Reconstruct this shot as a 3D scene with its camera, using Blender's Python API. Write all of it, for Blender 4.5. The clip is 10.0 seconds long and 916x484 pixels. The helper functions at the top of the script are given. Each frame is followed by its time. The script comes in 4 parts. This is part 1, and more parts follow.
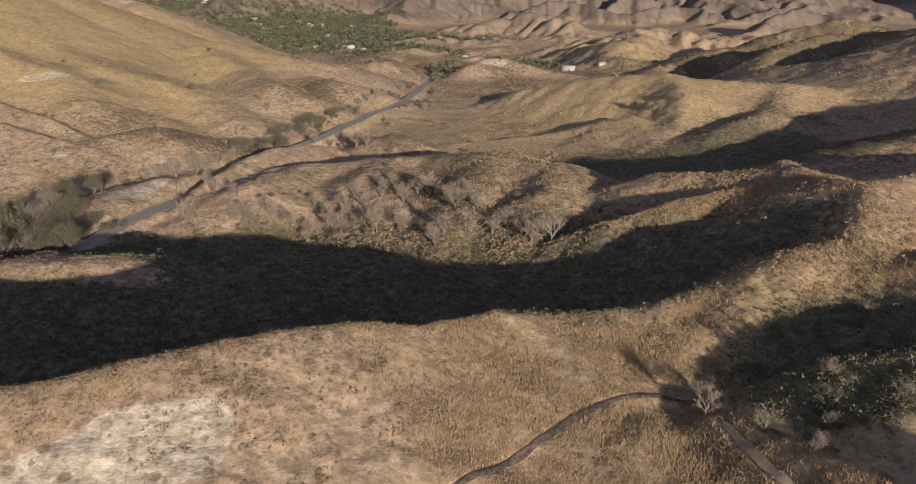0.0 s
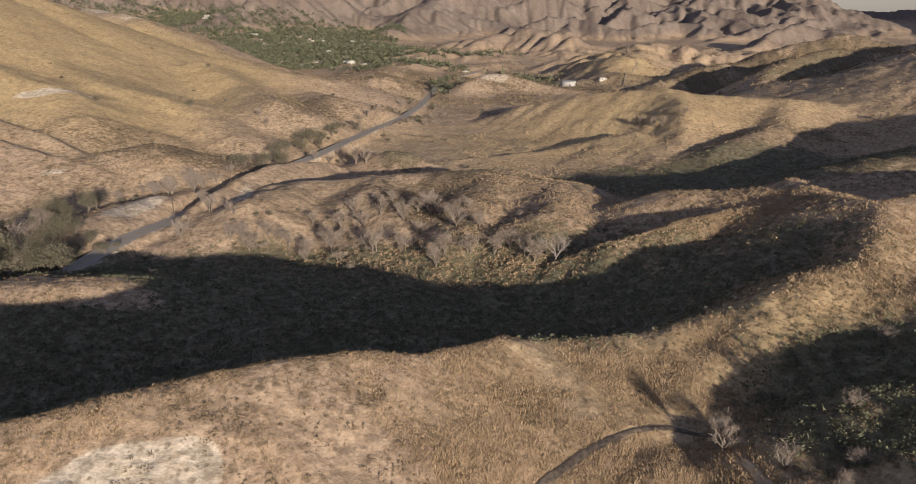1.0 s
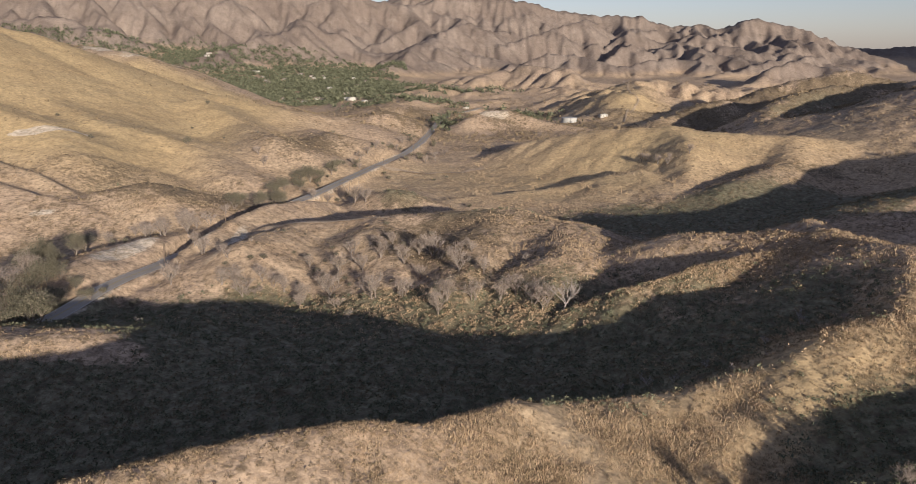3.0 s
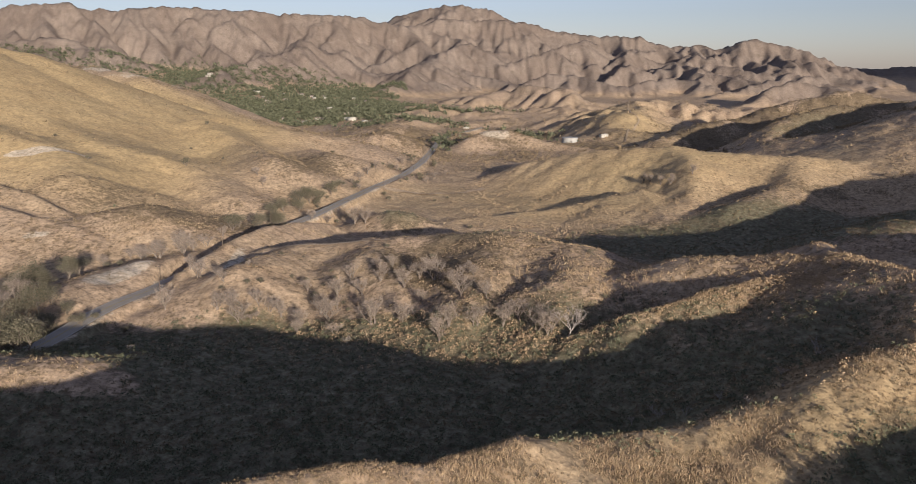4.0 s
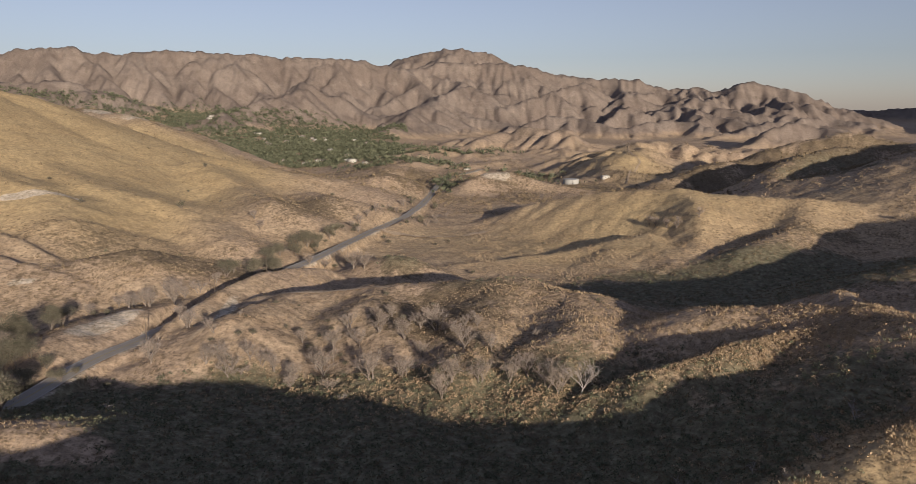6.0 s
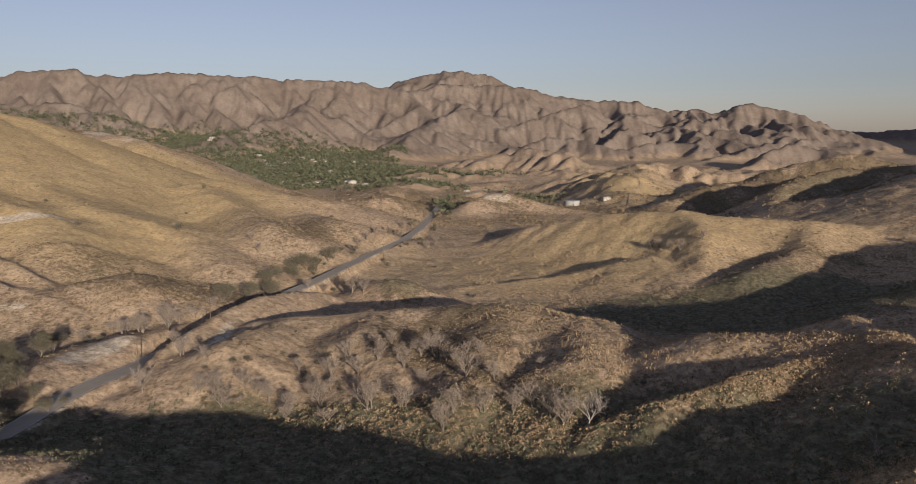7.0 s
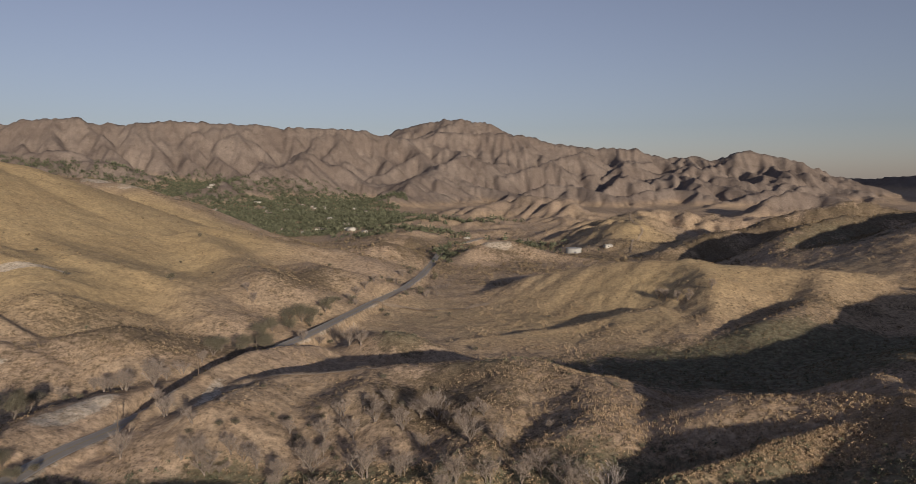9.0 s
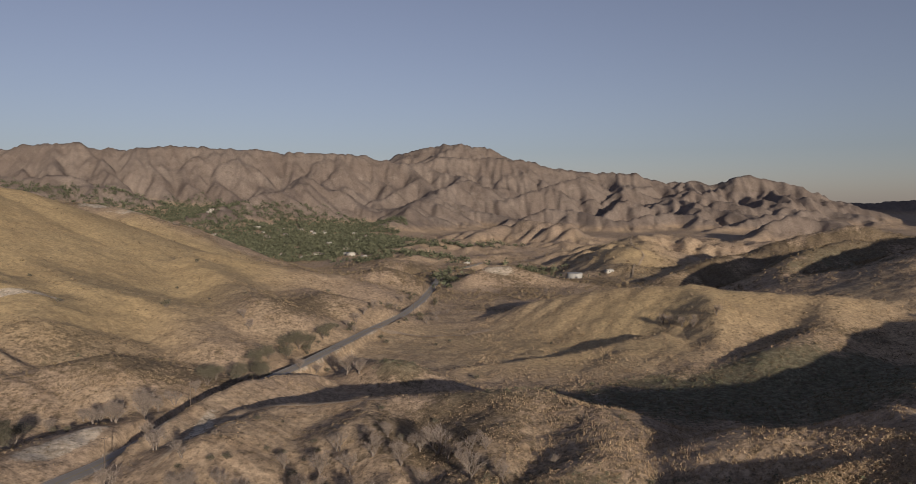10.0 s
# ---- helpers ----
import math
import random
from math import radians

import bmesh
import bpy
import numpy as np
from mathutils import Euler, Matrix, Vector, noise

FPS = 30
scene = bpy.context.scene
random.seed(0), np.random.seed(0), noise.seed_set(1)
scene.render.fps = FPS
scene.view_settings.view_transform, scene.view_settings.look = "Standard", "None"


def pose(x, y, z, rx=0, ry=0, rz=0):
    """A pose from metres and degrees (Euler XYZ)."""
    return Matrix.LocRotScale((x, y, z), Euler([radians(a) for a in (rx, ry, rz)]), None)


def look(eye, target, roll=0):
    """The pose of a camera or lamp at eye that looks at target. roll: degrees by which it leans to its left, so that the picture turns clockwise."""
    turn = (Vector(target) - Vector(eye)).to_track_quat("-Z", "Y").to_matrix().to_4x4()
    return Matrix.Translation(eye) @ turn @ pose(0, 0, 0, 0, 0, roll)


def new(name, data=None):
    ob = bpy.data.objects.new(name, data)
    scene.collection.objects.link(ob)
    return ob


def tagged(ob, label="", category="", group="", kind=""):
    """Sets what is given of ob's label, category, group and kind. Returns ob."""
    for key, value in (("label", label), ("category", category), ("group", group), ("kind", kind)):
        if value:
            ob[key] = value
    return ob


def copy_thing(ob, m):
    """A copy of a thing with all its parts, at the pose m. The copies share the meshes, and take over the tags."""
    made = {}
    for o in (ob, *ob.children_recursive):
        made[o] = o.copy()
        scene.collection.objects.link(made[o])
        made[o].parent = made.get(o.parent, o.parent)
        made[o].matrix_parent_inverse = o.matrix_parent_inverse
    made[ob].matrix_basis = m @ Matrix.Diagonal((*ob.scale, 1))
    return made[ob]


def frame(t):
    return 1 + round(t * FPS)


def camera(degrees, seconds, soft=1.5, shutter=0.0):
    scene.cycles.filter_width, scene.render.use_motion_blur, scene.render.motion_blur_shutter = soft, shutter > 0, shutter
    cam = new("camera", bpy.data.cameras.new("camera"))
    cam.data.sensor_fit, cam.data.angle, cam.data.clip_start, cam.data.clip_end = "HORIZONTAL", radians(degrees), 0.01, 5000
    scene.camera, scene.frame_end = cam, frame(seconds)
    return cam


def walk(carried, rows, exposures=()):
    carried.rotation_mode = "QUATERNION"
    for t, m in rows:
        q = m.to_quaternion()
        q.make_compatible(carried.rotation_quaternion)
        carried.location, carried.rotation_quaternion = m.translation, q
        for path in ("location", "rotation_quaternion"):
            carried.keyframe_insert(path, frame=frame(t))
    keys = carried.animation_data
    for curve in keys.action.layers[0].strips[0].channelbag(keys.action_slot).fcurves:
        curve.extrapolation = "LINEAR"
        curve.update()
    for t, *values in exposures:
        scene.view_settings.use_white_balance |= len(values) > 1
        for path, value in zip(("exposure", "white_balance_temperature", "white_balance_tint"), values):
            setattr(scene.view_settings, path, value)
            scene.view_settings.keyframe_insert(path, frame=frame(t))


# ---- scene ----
cam = camera(65.0, 10.0, soft=0.5)
# seconds, place, pitch, turn to the left and roll in degrees
PATH = [
    (0.0, (0.000, 0.000, 100.000), -19.197, -0.017, 0.145),
    (0.5, (-0.233, 3.192, 99.949), -18.653, -0.009, 0.128),
    (1.0, (-0.477, 6.377, 99.899), -18.060, -0.002, 0.111),
    (1.5, (-0.733, 9.558, 99.852), -17.423, 0.004, 0.095),
    (2.0, (-0.996, 12.737, 99.808), -16.749, 0.009, 0.079),
    (2.5, (-1.266, 15.919, 99.768), -16.044, 0.013, 0.064),
    (3.0, (-1.541, 19.106, 99.732), -15.313, 0.016, 0.049),
    (3.5, (-1.820, 22.301, 99.701), -14.561, 0.017, 0.034),
    (4.0, (-2.099, 25.507, 99.676), -13.791, 0.018, 0.020),
    (4.5, (-2.379, 28.728, 99.658), -13.006, 0.018, 0.006),
    (5.0, (-2.656, 31.966, 99.646), -12.209, 0.017, -0.008),
    (5.5, (-2.929, 35.225, 99.642), -11.401, 0.015, -0.021),
    (6.0, (-3.197, 38.508, 99.646), -10.583, 0.012, -0.034),
    (6.5, (-3.457, 41.818, 99.659), -9.752, 0.008, -0.046),
    (7.0, (-3.708, 45.158, 99.681), -8.907, 0.003, -0.058),
    (7.5, (-3.948, 48.531, 99.714), -8.044, -0.003, -0.070),
    (8.0, (-4.176, 51.940, 99.758), -7.159, -0.010, -0.082),
    (8.5, (-4.389, 55.388, 99.813), -6.245, -0.018, -0.093),
    (9.0, (-4.585, 58.879, 99.880), -5.215, -0.027, -0.104),
    (9.5, (-4.763, 62.415, 99.960), -4.130, -0.037, -0.114),
    (10.0, (-4.922, 66.000, 100.054), -3.270, -0.048, -0.124),
]
walk(cam, [(t, pose(*eye, 90 + pitch, 0, turn) @ pose(0, 0, 0, 0, 0, roll)) for t, eye, pitch, turn, roll in PATH],
     [(0.0, 0.12, 6450, 10), (2.5, 0.45, 6150, 10), (5.5, 0.2, 6300, 10), (7.5, -0.06, 6420, 10), (10.0, -0.32, 6330, 10)])


SUN_HEIGHT, SUN_FROM = 11.0, 158.0 # degrees above the horizon; compass bearing that the light comes from, with +y as north

world = bpy.data.worlds.new("sky")
scene.world = world
world.use_nodes = True
wn = world.node_tree.nodes
sky = wn.new("ShaderNodeTexSky")
sky.sky_type = "NISHITA"
sky.sun_disc = False
sky.sun_elevation = radians(SUN_HEIGHT)
sky.sun_rotation = radians(SUN_FROM)
sky.air_density, sky.dust_density, sky.ozone_density = 1.0, 0.25, 3.5
pale = wn.new("ShaderNodeHueSaturation")  # a hazy, faintly violet evening sky
pale.inputs["Saturation"].default_value = 0.62
tint = wn.new("ShaderNodeMix")
tint.data_type, tint.blend_type = "RGBA", "MULTIPLY"
tint.inputs[0].default_value = 1.0
tint.inputs[7].default_value = (1.1, 0.985, 1.06, 1)
world.node_tree.links.new(sky.outputs[0], pale.inputs["Color"])
world.node_tree.links.new(pale.outputs[0], tint.inputs[6])
world.node_tree.links.new(tint.outputs[2], wn["Background"].inputs[0])
wn["Background"].inputs[1].default_value = 0.087
sun = new("sun", bpy.data.lights.new("sun", "SUN"))
sun.data.energy, sun.data.angle, sun.data.color = 5.4, radians(0.6), (1.0, 0.865, 0.7)
_a, _e = radians(SUN_FROM), radians(SUN_HEIGHT)
sun.matrix_world = look((900 * math.sin(_a) * math.cos(_e), 900 * math.cos(_a) * math.cos(_e), 900 * math.sin(_e)), (0, 0, 0))
scene.view_settings.exposure = 0.0


# ---------------------------------------------------------------- the lie of the land
def lattice(ix, iy, seed):
    """A fixed pseudo-random number from 0 to 1 for each corner of a square grid."""
    n = (ix * 374761393 + iy * 668265263 + seed * 974634777) & 0x7FFFFFFF
    n = ((n ^ (n >> 13)) * 1274126177) & 0x7FFFFFFF
    n = (n ^ (n >> 16)) * 60493 & 0x7FFFFFFF
    return (n % 100003) / 100003.0


def value_noise(x, y, size, seed=0):
    """Smooth noise from -1 to 1 with features of the given size in metres."""
    u, v = x / size + 1000.0, y / size + 1000.0
    iu, iv = np.floor(u).astype(np.int64), np.floor(v).astype(np.int64)
    fu, fv = u - iu, v - iv
    fu, fv = fu * fu * fu * (fu * (6 * fu - 15) + 10), fv * fv * fv * (fv * (6 * fv - 15) + 10)
    low = lattice(iu, iv, seed) * (1 - fu) + lattice(iu + 1, iv, seed) * fu
    high = lattice(iu, iv + 1, seed) * (1 - fu) + lattice(iu + 1, iv + 1, seed) * fu
    return 2 * (low * (1 - fv) + high * fv) - 1


def fractal(x, y, size, octaves, seed=0, gain=0.5):
    total, amount = 0 * x, 1.0
    for n in range(octaves):
        c, s = math.cos(0.7 * n), math.sin(0.7 * n)
        total = total + amount * value_noise(c * x - s * y, s * x + c * y, size / 2 ** n, seed + n)
        amount *= gain
    return total


RIDGES = []


def ridge(slope_left, slope_right, round_top, *crest):
    """A ridge along the crest's points (x, y, z), with the fall of the ground to its left and right (as one walks along the
    points) and the roundness of its top in metres."""
    RIDGES.append((slope_left, slope_right, round_top, crest))


def ridge_height(x, y, slope_left, slope_right, round_top, crest):
    best = np.full(x.shape, -1e4)
    for (ax, ay, az), (bx, by, bz) in zip(crest, crest[1:]):
        dx, dy = bx - ax, by - ay
        length2 = dx * dx + dy * dy
        along = np.clip(((x - ax) * dx + (y - ay) * dy) / length2, 0, 1)
        px, py = x - ax - along * dx, y - ay - along * dy
        side = (dx * py - dy * px) / math.sqrt(length2)
        away = np.hypot(px, py)
        lean = 0.5 + 0.5 * np.clip(side / (away + 0.5 * round_top + 1e-6), -1, 1)
        slope = slope_right + (slope_left - slope_right) * lean
        h = az + along * (bz - az) - slope * (np.sqrt(away ** 2 + round_top ** 2) - round_top)
        best = np.maximum(best, h)
    return best


BASE_Y = (-3000, -500, 0, 100, 170, 260, 320, 450, 600, 900, 1100, 1300, 2500, 3600, 5200)
BASE_Z = (40, 30, 22, 19, 17, 11, 10, 3, 0, -3, -10, -13, 0, 30, 40)

# the near ridge, from the knoll on the left round to the slope on the right
ridge(0.8, 0.33, 2.5, (-260, 20, 62), (-140, 62, 51), (-62, 96, 43.6), (-53, 102, 44), (-40, 111, 43.3), (-26, 119, 42), (-16, 124, 39.6), (-7, 128, 37.8), (9, 141.5, 34.2), (24, 151, 29))
ridge(0.75, 0.12, 2.5, (9, 143, 32), (20, 150, 29.5), (34, 155, 28.5), (51, 158, 29.5))
ridge(0.6, 0.35, 3, (51, 158, 29.5), (72, 160, 36.5), (82, 165, 40), (99, 172, 41.5), (115, 192, 45), (123, 208, 46.5),
      (150, 222, 47), (230, 238, 48), (380, 240, 56))
ridge(0.3, 0.7, 2, (170, 85, 60), (110, 111, 44.5), (92, 116, 41), (75, 119, 35.5), (66, 120, 30.5), (58, 121, 24))
ridge(0.3, 0.3, 5, (150, 130, 50), (125, 145, 44), (104, 160, 40))
ridge(0.6, 0.4, 2, (100, 22, 50), (80, 50, 40), (67, 76, 34.5), (56, 95, 31), (48, 110, 28.5), (46, 117, 26))
# the wooded hill across the gully
ridge(0.36, 0.5, 8, (123, 212, 46), (119, 240, 42), (104, 255, 39), (80, 266, 34.5), (64, 282, 26.5), (43, 302, 26), (40, 314, 27.5), (25, 332, 29),
      (-5, 338, 26.5), (-41, 343, 23), (-70, 345, 20.5), (-88, 342, 19))
ridge(0.4, 0.4, 8, (45, 310, 28), (37, 262, 28), (30, 244, 22))
ridge(0.4, 0.4, 8, (12, 330, 29), (9, 288, 26), (4, 262, 22), (0, 246, 16))
ridge(0.4, 0.4, 6, (-40, 340, 23), (-36, 314, 24.5), (-22, 282, 20), (-28, 262, 15))
ridge(0.35, 0.4, 6, (-75, 342, 20.5), (-88, 294, 23.5), (-97, 275, 16))
ridge(0.45, 0.75, 2, (110, 238, 39.5), (94, 238, 36.5), (80, 232, 35), (65, 227, 32), (50, 226, 28.5), (35, 227, 22.5), (28, 226, 16))
ridge(0.5, 0.6, 3, (119, 240, 42), (128, 268, 36.5), (137, 292, 34))
# the banks left of the road
ridge(0.3, 0.4, 6, (-165, 255, 18), (-150, 275, 20), (-148, 300, 19), (-138, 325, 18), (-125, 350, 15))
ridge(0.9, 0.5, 2, (-117, 286, 14.5), (-115, 297, 18), (-112, 312, 20), (-110, 330, 21), (-106, 355, 21.5), (-100, 382, 21), (-90, 408, 18), (-79, 430, 12))
# knoll at the foot of the valley
ridge(0.32, 0.32, 5, (-170, 186, 26), (-128, 192, 27.5), (-106, 195, 26.5), (-92, 192, 19))
# the long grass ridge beyond the flat
ridge(0.5, 0.42, 6, (-16, 652, -4), (7, 657, 0), (33, 660, 7.5), (60, 660, 17), (84, 653, 23), (107, 640, 28.5), (145, 618, 35), (173, 600, 37), (197, 583, 36),
      (222, 571, 34), (281, 560, 32), (313, 562, 27), (390, 600, 20))
ridge(0.3, 0.6, 5, (172, 598, 37.5), (168, 550, 32), (161, 515, 24), (148, 490, 17), (130, 475, 9))
ridge(0.32, 0.5, 6, (250, 560, 32), (225, 505, 24), (190, 470, 23), (165, 455, 19))
ridge(0.35, 0.35, 8, (560, 250, 95), (450, 290, 82), (360, 315, 66), (300, 330, 54), (250, 338, 41), (206, 343, 31), (170, 350, 19))
# the golden hill on the left and its spurs
ridge(0.46, 0.33, 15, (-900, 640, 240.0), (-600, 740, 160.0), (-466, 792, 115.0), (-417, 809, 95.0), (-361, 816, 71.0),
      (-298, 810, 54.0), (-228, 782, 44.0), (-183, 764, 38.1), (-130, 780, 29.8), (-80, 760, 12.0))
ridge(0.35, 0.38, 8, (-520, 640, 84.0), (-400, 560, 70.0), (-330, 520, 61.9), (-277, 497, 49.3), (-235, 450, 36.2),
      (-185, 415, 18.3))
ridge(0.30, 0.44, 8, (-420, 700, 78.0), (-330, 600, 58.0), (-250, 540, 44.7), (-200, 537, 33.8), (-150, 480, 20.8))
ridge(0.34, 0.36, 8, (-500, 480, 80.0), (-330, 400, 42.0), (-240, 380, 28.0), (-205, 381, 23.0), (-170, 400, 29.2))
ridge(0.43, 0.36, 8, (-250, 720, 51.0), (-190, 650, 35.0), (-140, 560, 32.6), (-110, 530, 16.1))
ridge(0.36, 0.32, 12, (-140, 690, 24.9), (-111, 640, 26.4), (-85, 610, 12.3))
ridge(0.45, 0.42, 9, (-125, 855, 20.0), (-90, 862, 29.0), (-66, 858, 19.0))
# the rocky hill behind it
ridge(0.37, 0.37, 15, (-1100, 1100, 140.0), (-700, 1080, 108.0), (-541, 1060, 99.4), (-440, 1010, 88.4), (-405, 1040, 55.0))
# foothills before the mountains
ridge(0.4, 0.4, 20, (43, 1850, 3), (66, 1900, 15), (106, 1950, 39), (160, 1950, 53), (217, 1920, 51), (258, 1880, 27), (290, 1800, 1))
ridge(0.65, 0.65, 15, (167, 2500, 26), (230, 2550, 54), (295, 2600, 79), (438, 2600, 69), (539, 2500, 44), (663, 2600, 57), (744, 2600, 63), (800, 2550, 48), (859, 2450, 9))
ridge(0.65, 0.65, 15, (687, 2200, -24), (842, 2350, 13), (990, 2450, 47), (1118, 2550, 74), (1252, 2600, 74), (1287, 2500, 36))
ridge(0.65, 0.65, 10, (631, 1800, -1), (705, 1850, 14), (833, 1950, 43), (939, 2000, 57), (986, 1950, 43), (1009, 1850, 29))
ridge(0.4, 0.4, 15, (-1459, 2400, 183), (-1348, 2400, 179), (-1245, 2450, 172), (-1152, 2450, 148))
ridge(0.45, 0.45, 15, (-555, 2700, 184), (-620, 2450, 139), (-677, 2250, 98), (-706, 2050, 77))
ridge(0.45, 0.45, 15, (11, 3000, 182), (-116, 2700, 113), (-183, 2450, 56), (-231, 2250, 30))
ridge(0.65, 0.65, 15, (542, 3250, 214), (374, 3100, 174), (170, 2900, 99), (31, 2650, 42))
# the hills on the right, far off
ridge(0.55, 0.6, 12, (251, 930, 10), (317, 980, 23), (369, 1020, 34), (433, 1060, 42), (512, 1090, 54), (577, 1070, 57), (633, 1040, 51), (712, 1000, 44))
ridge(0.55, 0.6, 10, (283, 720, 17), (331, 790, 36), (377, 830, 48), (431, 860, 55), (482, 870, 60), (528, 870, 63), (623, 860, 66))
# its high right end is out of view, raised to shade the valley behind
ridge(0.3, 0.3, 10, (310, 640, 22), (334, 640, 23), (380, 640, 37), (402, 640, 47), (445, 625, 68), (515, 620, 94), (620, 610, 122))
# the low terrace before the long grass ridge
ridge(0.8, 0.1, 1, (-15, 472, 3), (23, 490, 3.5), (63, 507, 5), (84, 515, 8), (106, 521, 12.5), (126, 521, 16))
# an unseen high range beside the valley, added to shade the low range on the skyline
ridge(0.45, 0.45, 40, (2350, 2250, 300), (2700, 2300, 430), (3400, 2600, 480))
# sharp spurs of the golden hill
ridge(0.8, 0.25, 2, (-281, 430, 41), (-256, 420, 35), (-232, 410, 30), (-214, 400, 26))
ridge(0.8, 0.25, 2, (-248, 388, 33), (-221, 380, 28), (-196, 372, 23), (-178, 364, 20))
ridge(0.8, 0.25, 2, (-298, 505, 51), (-276, 502, 49), (-259, 494, 44), (-239, 484, 38))
# the mesa with the house, and the mound by the road
ridge(0.55, 0.55, 6, (2, 905, -2), (14, 930, 14), (32, 960, 21), (64, 980, 20), (108, 960, 6), (156, 930, -3))
ridge(0.6, 0.6, 4, (-53, 450, 13), (-45, 447, 15.5), (-34, 441, 16), (-14, 432, 11))
ridge(1.0, 0.4, 2, (-38, 424, 10), (-42, 440, 17), (-40, 456, 11))
ridge(0.25, 0.25, 20, (200, 1080, -5), (290, 1250, 10), (360, 1450, 25), (440, 1520, 22))
# the mountains round the valley
ridge(0.55, 0.55, 30, (-3300, 1800, 330), (-2300, 2700, 345), (-1750, 2890, 325), (-1100, 3100, 330), (-620, 3250, 315), (-330, 3400, 285), (300, 3500, 300),
      (500, 3500, 255), (680, 3450, 215))
ridge(0.5, 0.5, 50, (-450, 4100, 330), (-280, 4150, 385), (-95, 4150, 410), (125, 4150, 385), (330, 4200, 320), (620, 4250, 280))
ridge(0.6, 0.6, 25, (680, 3450, 215), (860, 3400, 210), (1040, 3380, 190), (1190, 3340, 180), (1310, 3260, 222), (1430, 3200, 175), (1600, 3000, 90))
ridge(0.4, 0.4, 40, (1500, 4000, 95), (1750, 3900, 82), (2000, 3800, 80), (2300, 3700, 88), (2700, 3600, 92), (3600, 2500, 90))


def spurs(seed, first, last, count, reach, drop, slope):
    """Side ridges that run down from a mountain crest towards the valley."""
    dice = random.Random(seed)
    for n in range(count):
        f = (n + dice.uniform(0.2, 0.8)) / count
        x, y, z = (first[i] + f * (last[i] - first[i]) for i in range(3))
        turn = dice.uniform(-0.75, 0.15)
        far = reach * dice.uniform(0.6, 1.1)
        points, px, py = [(x, y, z)], x, y
        for k in (1, 2, 3):
            turn += dice.uniform(-0.35, 0.35)
            px, py = px + math.sin(turn) * far / 3, py - math.cos(turn) * far / 3
            points.append((px, py, z - drop * (k / 3) * dice.uniform(0.85, 1.1)))
        ridge(slope, slope, 5, *points)
        for k, side in ((1, -1), (1, 1), (2, -1), (2, 1)):
            a = turn + side * dice.uniform(0.6, 1.0)
            x, y, z = points[k]
            out = far * dice.uniform(0.2, 0.34)
            ridge(slope, slope, 4, (x, y, z), (x + math.sin(a) * out * 0.5, y - math.cos(a) * out * 0.5, z - drop * dice.uniform(0.12, 0.2)),
                  (x + math.sin(a + 0.2) * out, y - math.cos(a + 0.2) * out, z - drop * dice.uniform(0.3, 0.42)))


spurs(1, (-2300, 2700, 340), (-1100, 3100, 325), 13, 480, 190, 0.65)
spurs(2, (-1100, 3100, 325), (-330, 3400, 282), 11, 600, 215, 0.65)
spurs(3, (-330, 3400, 282), (680, 3450, 215), 14, 950, 240, 0.65)
spurs(4, (680, 3450, 212), (1430, 3200, 155), 14, 850, 175, 0.7)
spurs(5, (-450, 4100, 335), (330, 4200, 322), 8, 500, 120, 0.55)


ROAD = ((-150, 120, 16), (-140, 190, 15.5), (-131, 241, 15), (-131, 264, 14.5), (-128, 283, 14), (-124, 298, 13), (-122, 330, 10.5), (-119, 360, 9.5), (-113, 395, 9.5),
        (-102, 425, 10), (-92, 456, 10), (-80, 516, 9), (-68, 584, 7), (-51, 663, 5), (-40, 761, 3), (-33, 902, 0), (-29, 1033, -3), (-10, 1150, -5), (40, 1300, -6))


def near_road(x, y, track):
    """The distance from a track's middle line, and its height there."""
    best, level = np.full(x.shape, 1e6), np.zeros(x.shape)
    for (ax, ay, az), (bx, by, bz) in zip(track, track[1:]):
        dx, dy = bx - ax, by - ay
        along = np.clip(((x - ax) * dx + (y - ay) * dy) / (dx * dx + dy * dy), 0, 1)
        away = np.hypot(x - ax - along * dx, y - ay - along * dy)
        level = np.where(away < best, az + along * (bz - az), level)
        best = np.minimum(best, away)
    return best, level


def smooth(a, b, v):
    f = np.clip((v - a) / (b - a), 0, 1)
    return f * f * (3 - 2 * f)


def blob(x, y, cx, cy, rx, ry, turn=0.0):
    c, s = math.cos(radians(turn)), math.sin(radians(turn))
    u, v = (x - cx) * c + (y - cy) * s, -(x - cx) * s + (y - cy) * c
    return np.exp(-((u / rx) ** 2 + (v / ry) ** 2))


def golden(x, y):
    """Where the tall golden grass grows."""
    gold = smooth(-120, -220, x) * smooth(380, 480, y) * (1 - smooth(950, 1050, y))
    for cx, cy, rx, ry, turn, much in ((150, 580, 160, 100, -10, 0.95), (270, 1200, 80, 260, 0, 0.9), (75, 145, 60, 60, 0, 0.85), (60, 230, 45, 18, 10, 0.3),
                                       (60, 555, 120, 85, 0, 0.85), (90, 500, 120, 40, 10, 0.8)):
        gold = np.maximum(gold, much * blob(x, y, cx, cy, rx, ry, turn))
    return gold


def valley_floor(x, y):
    return np.interp(y, BASE_Y, BASE_Z) + 0.085 * np.clip(-x - 100, 0, 1600) * smooth(1300, 2500, y)


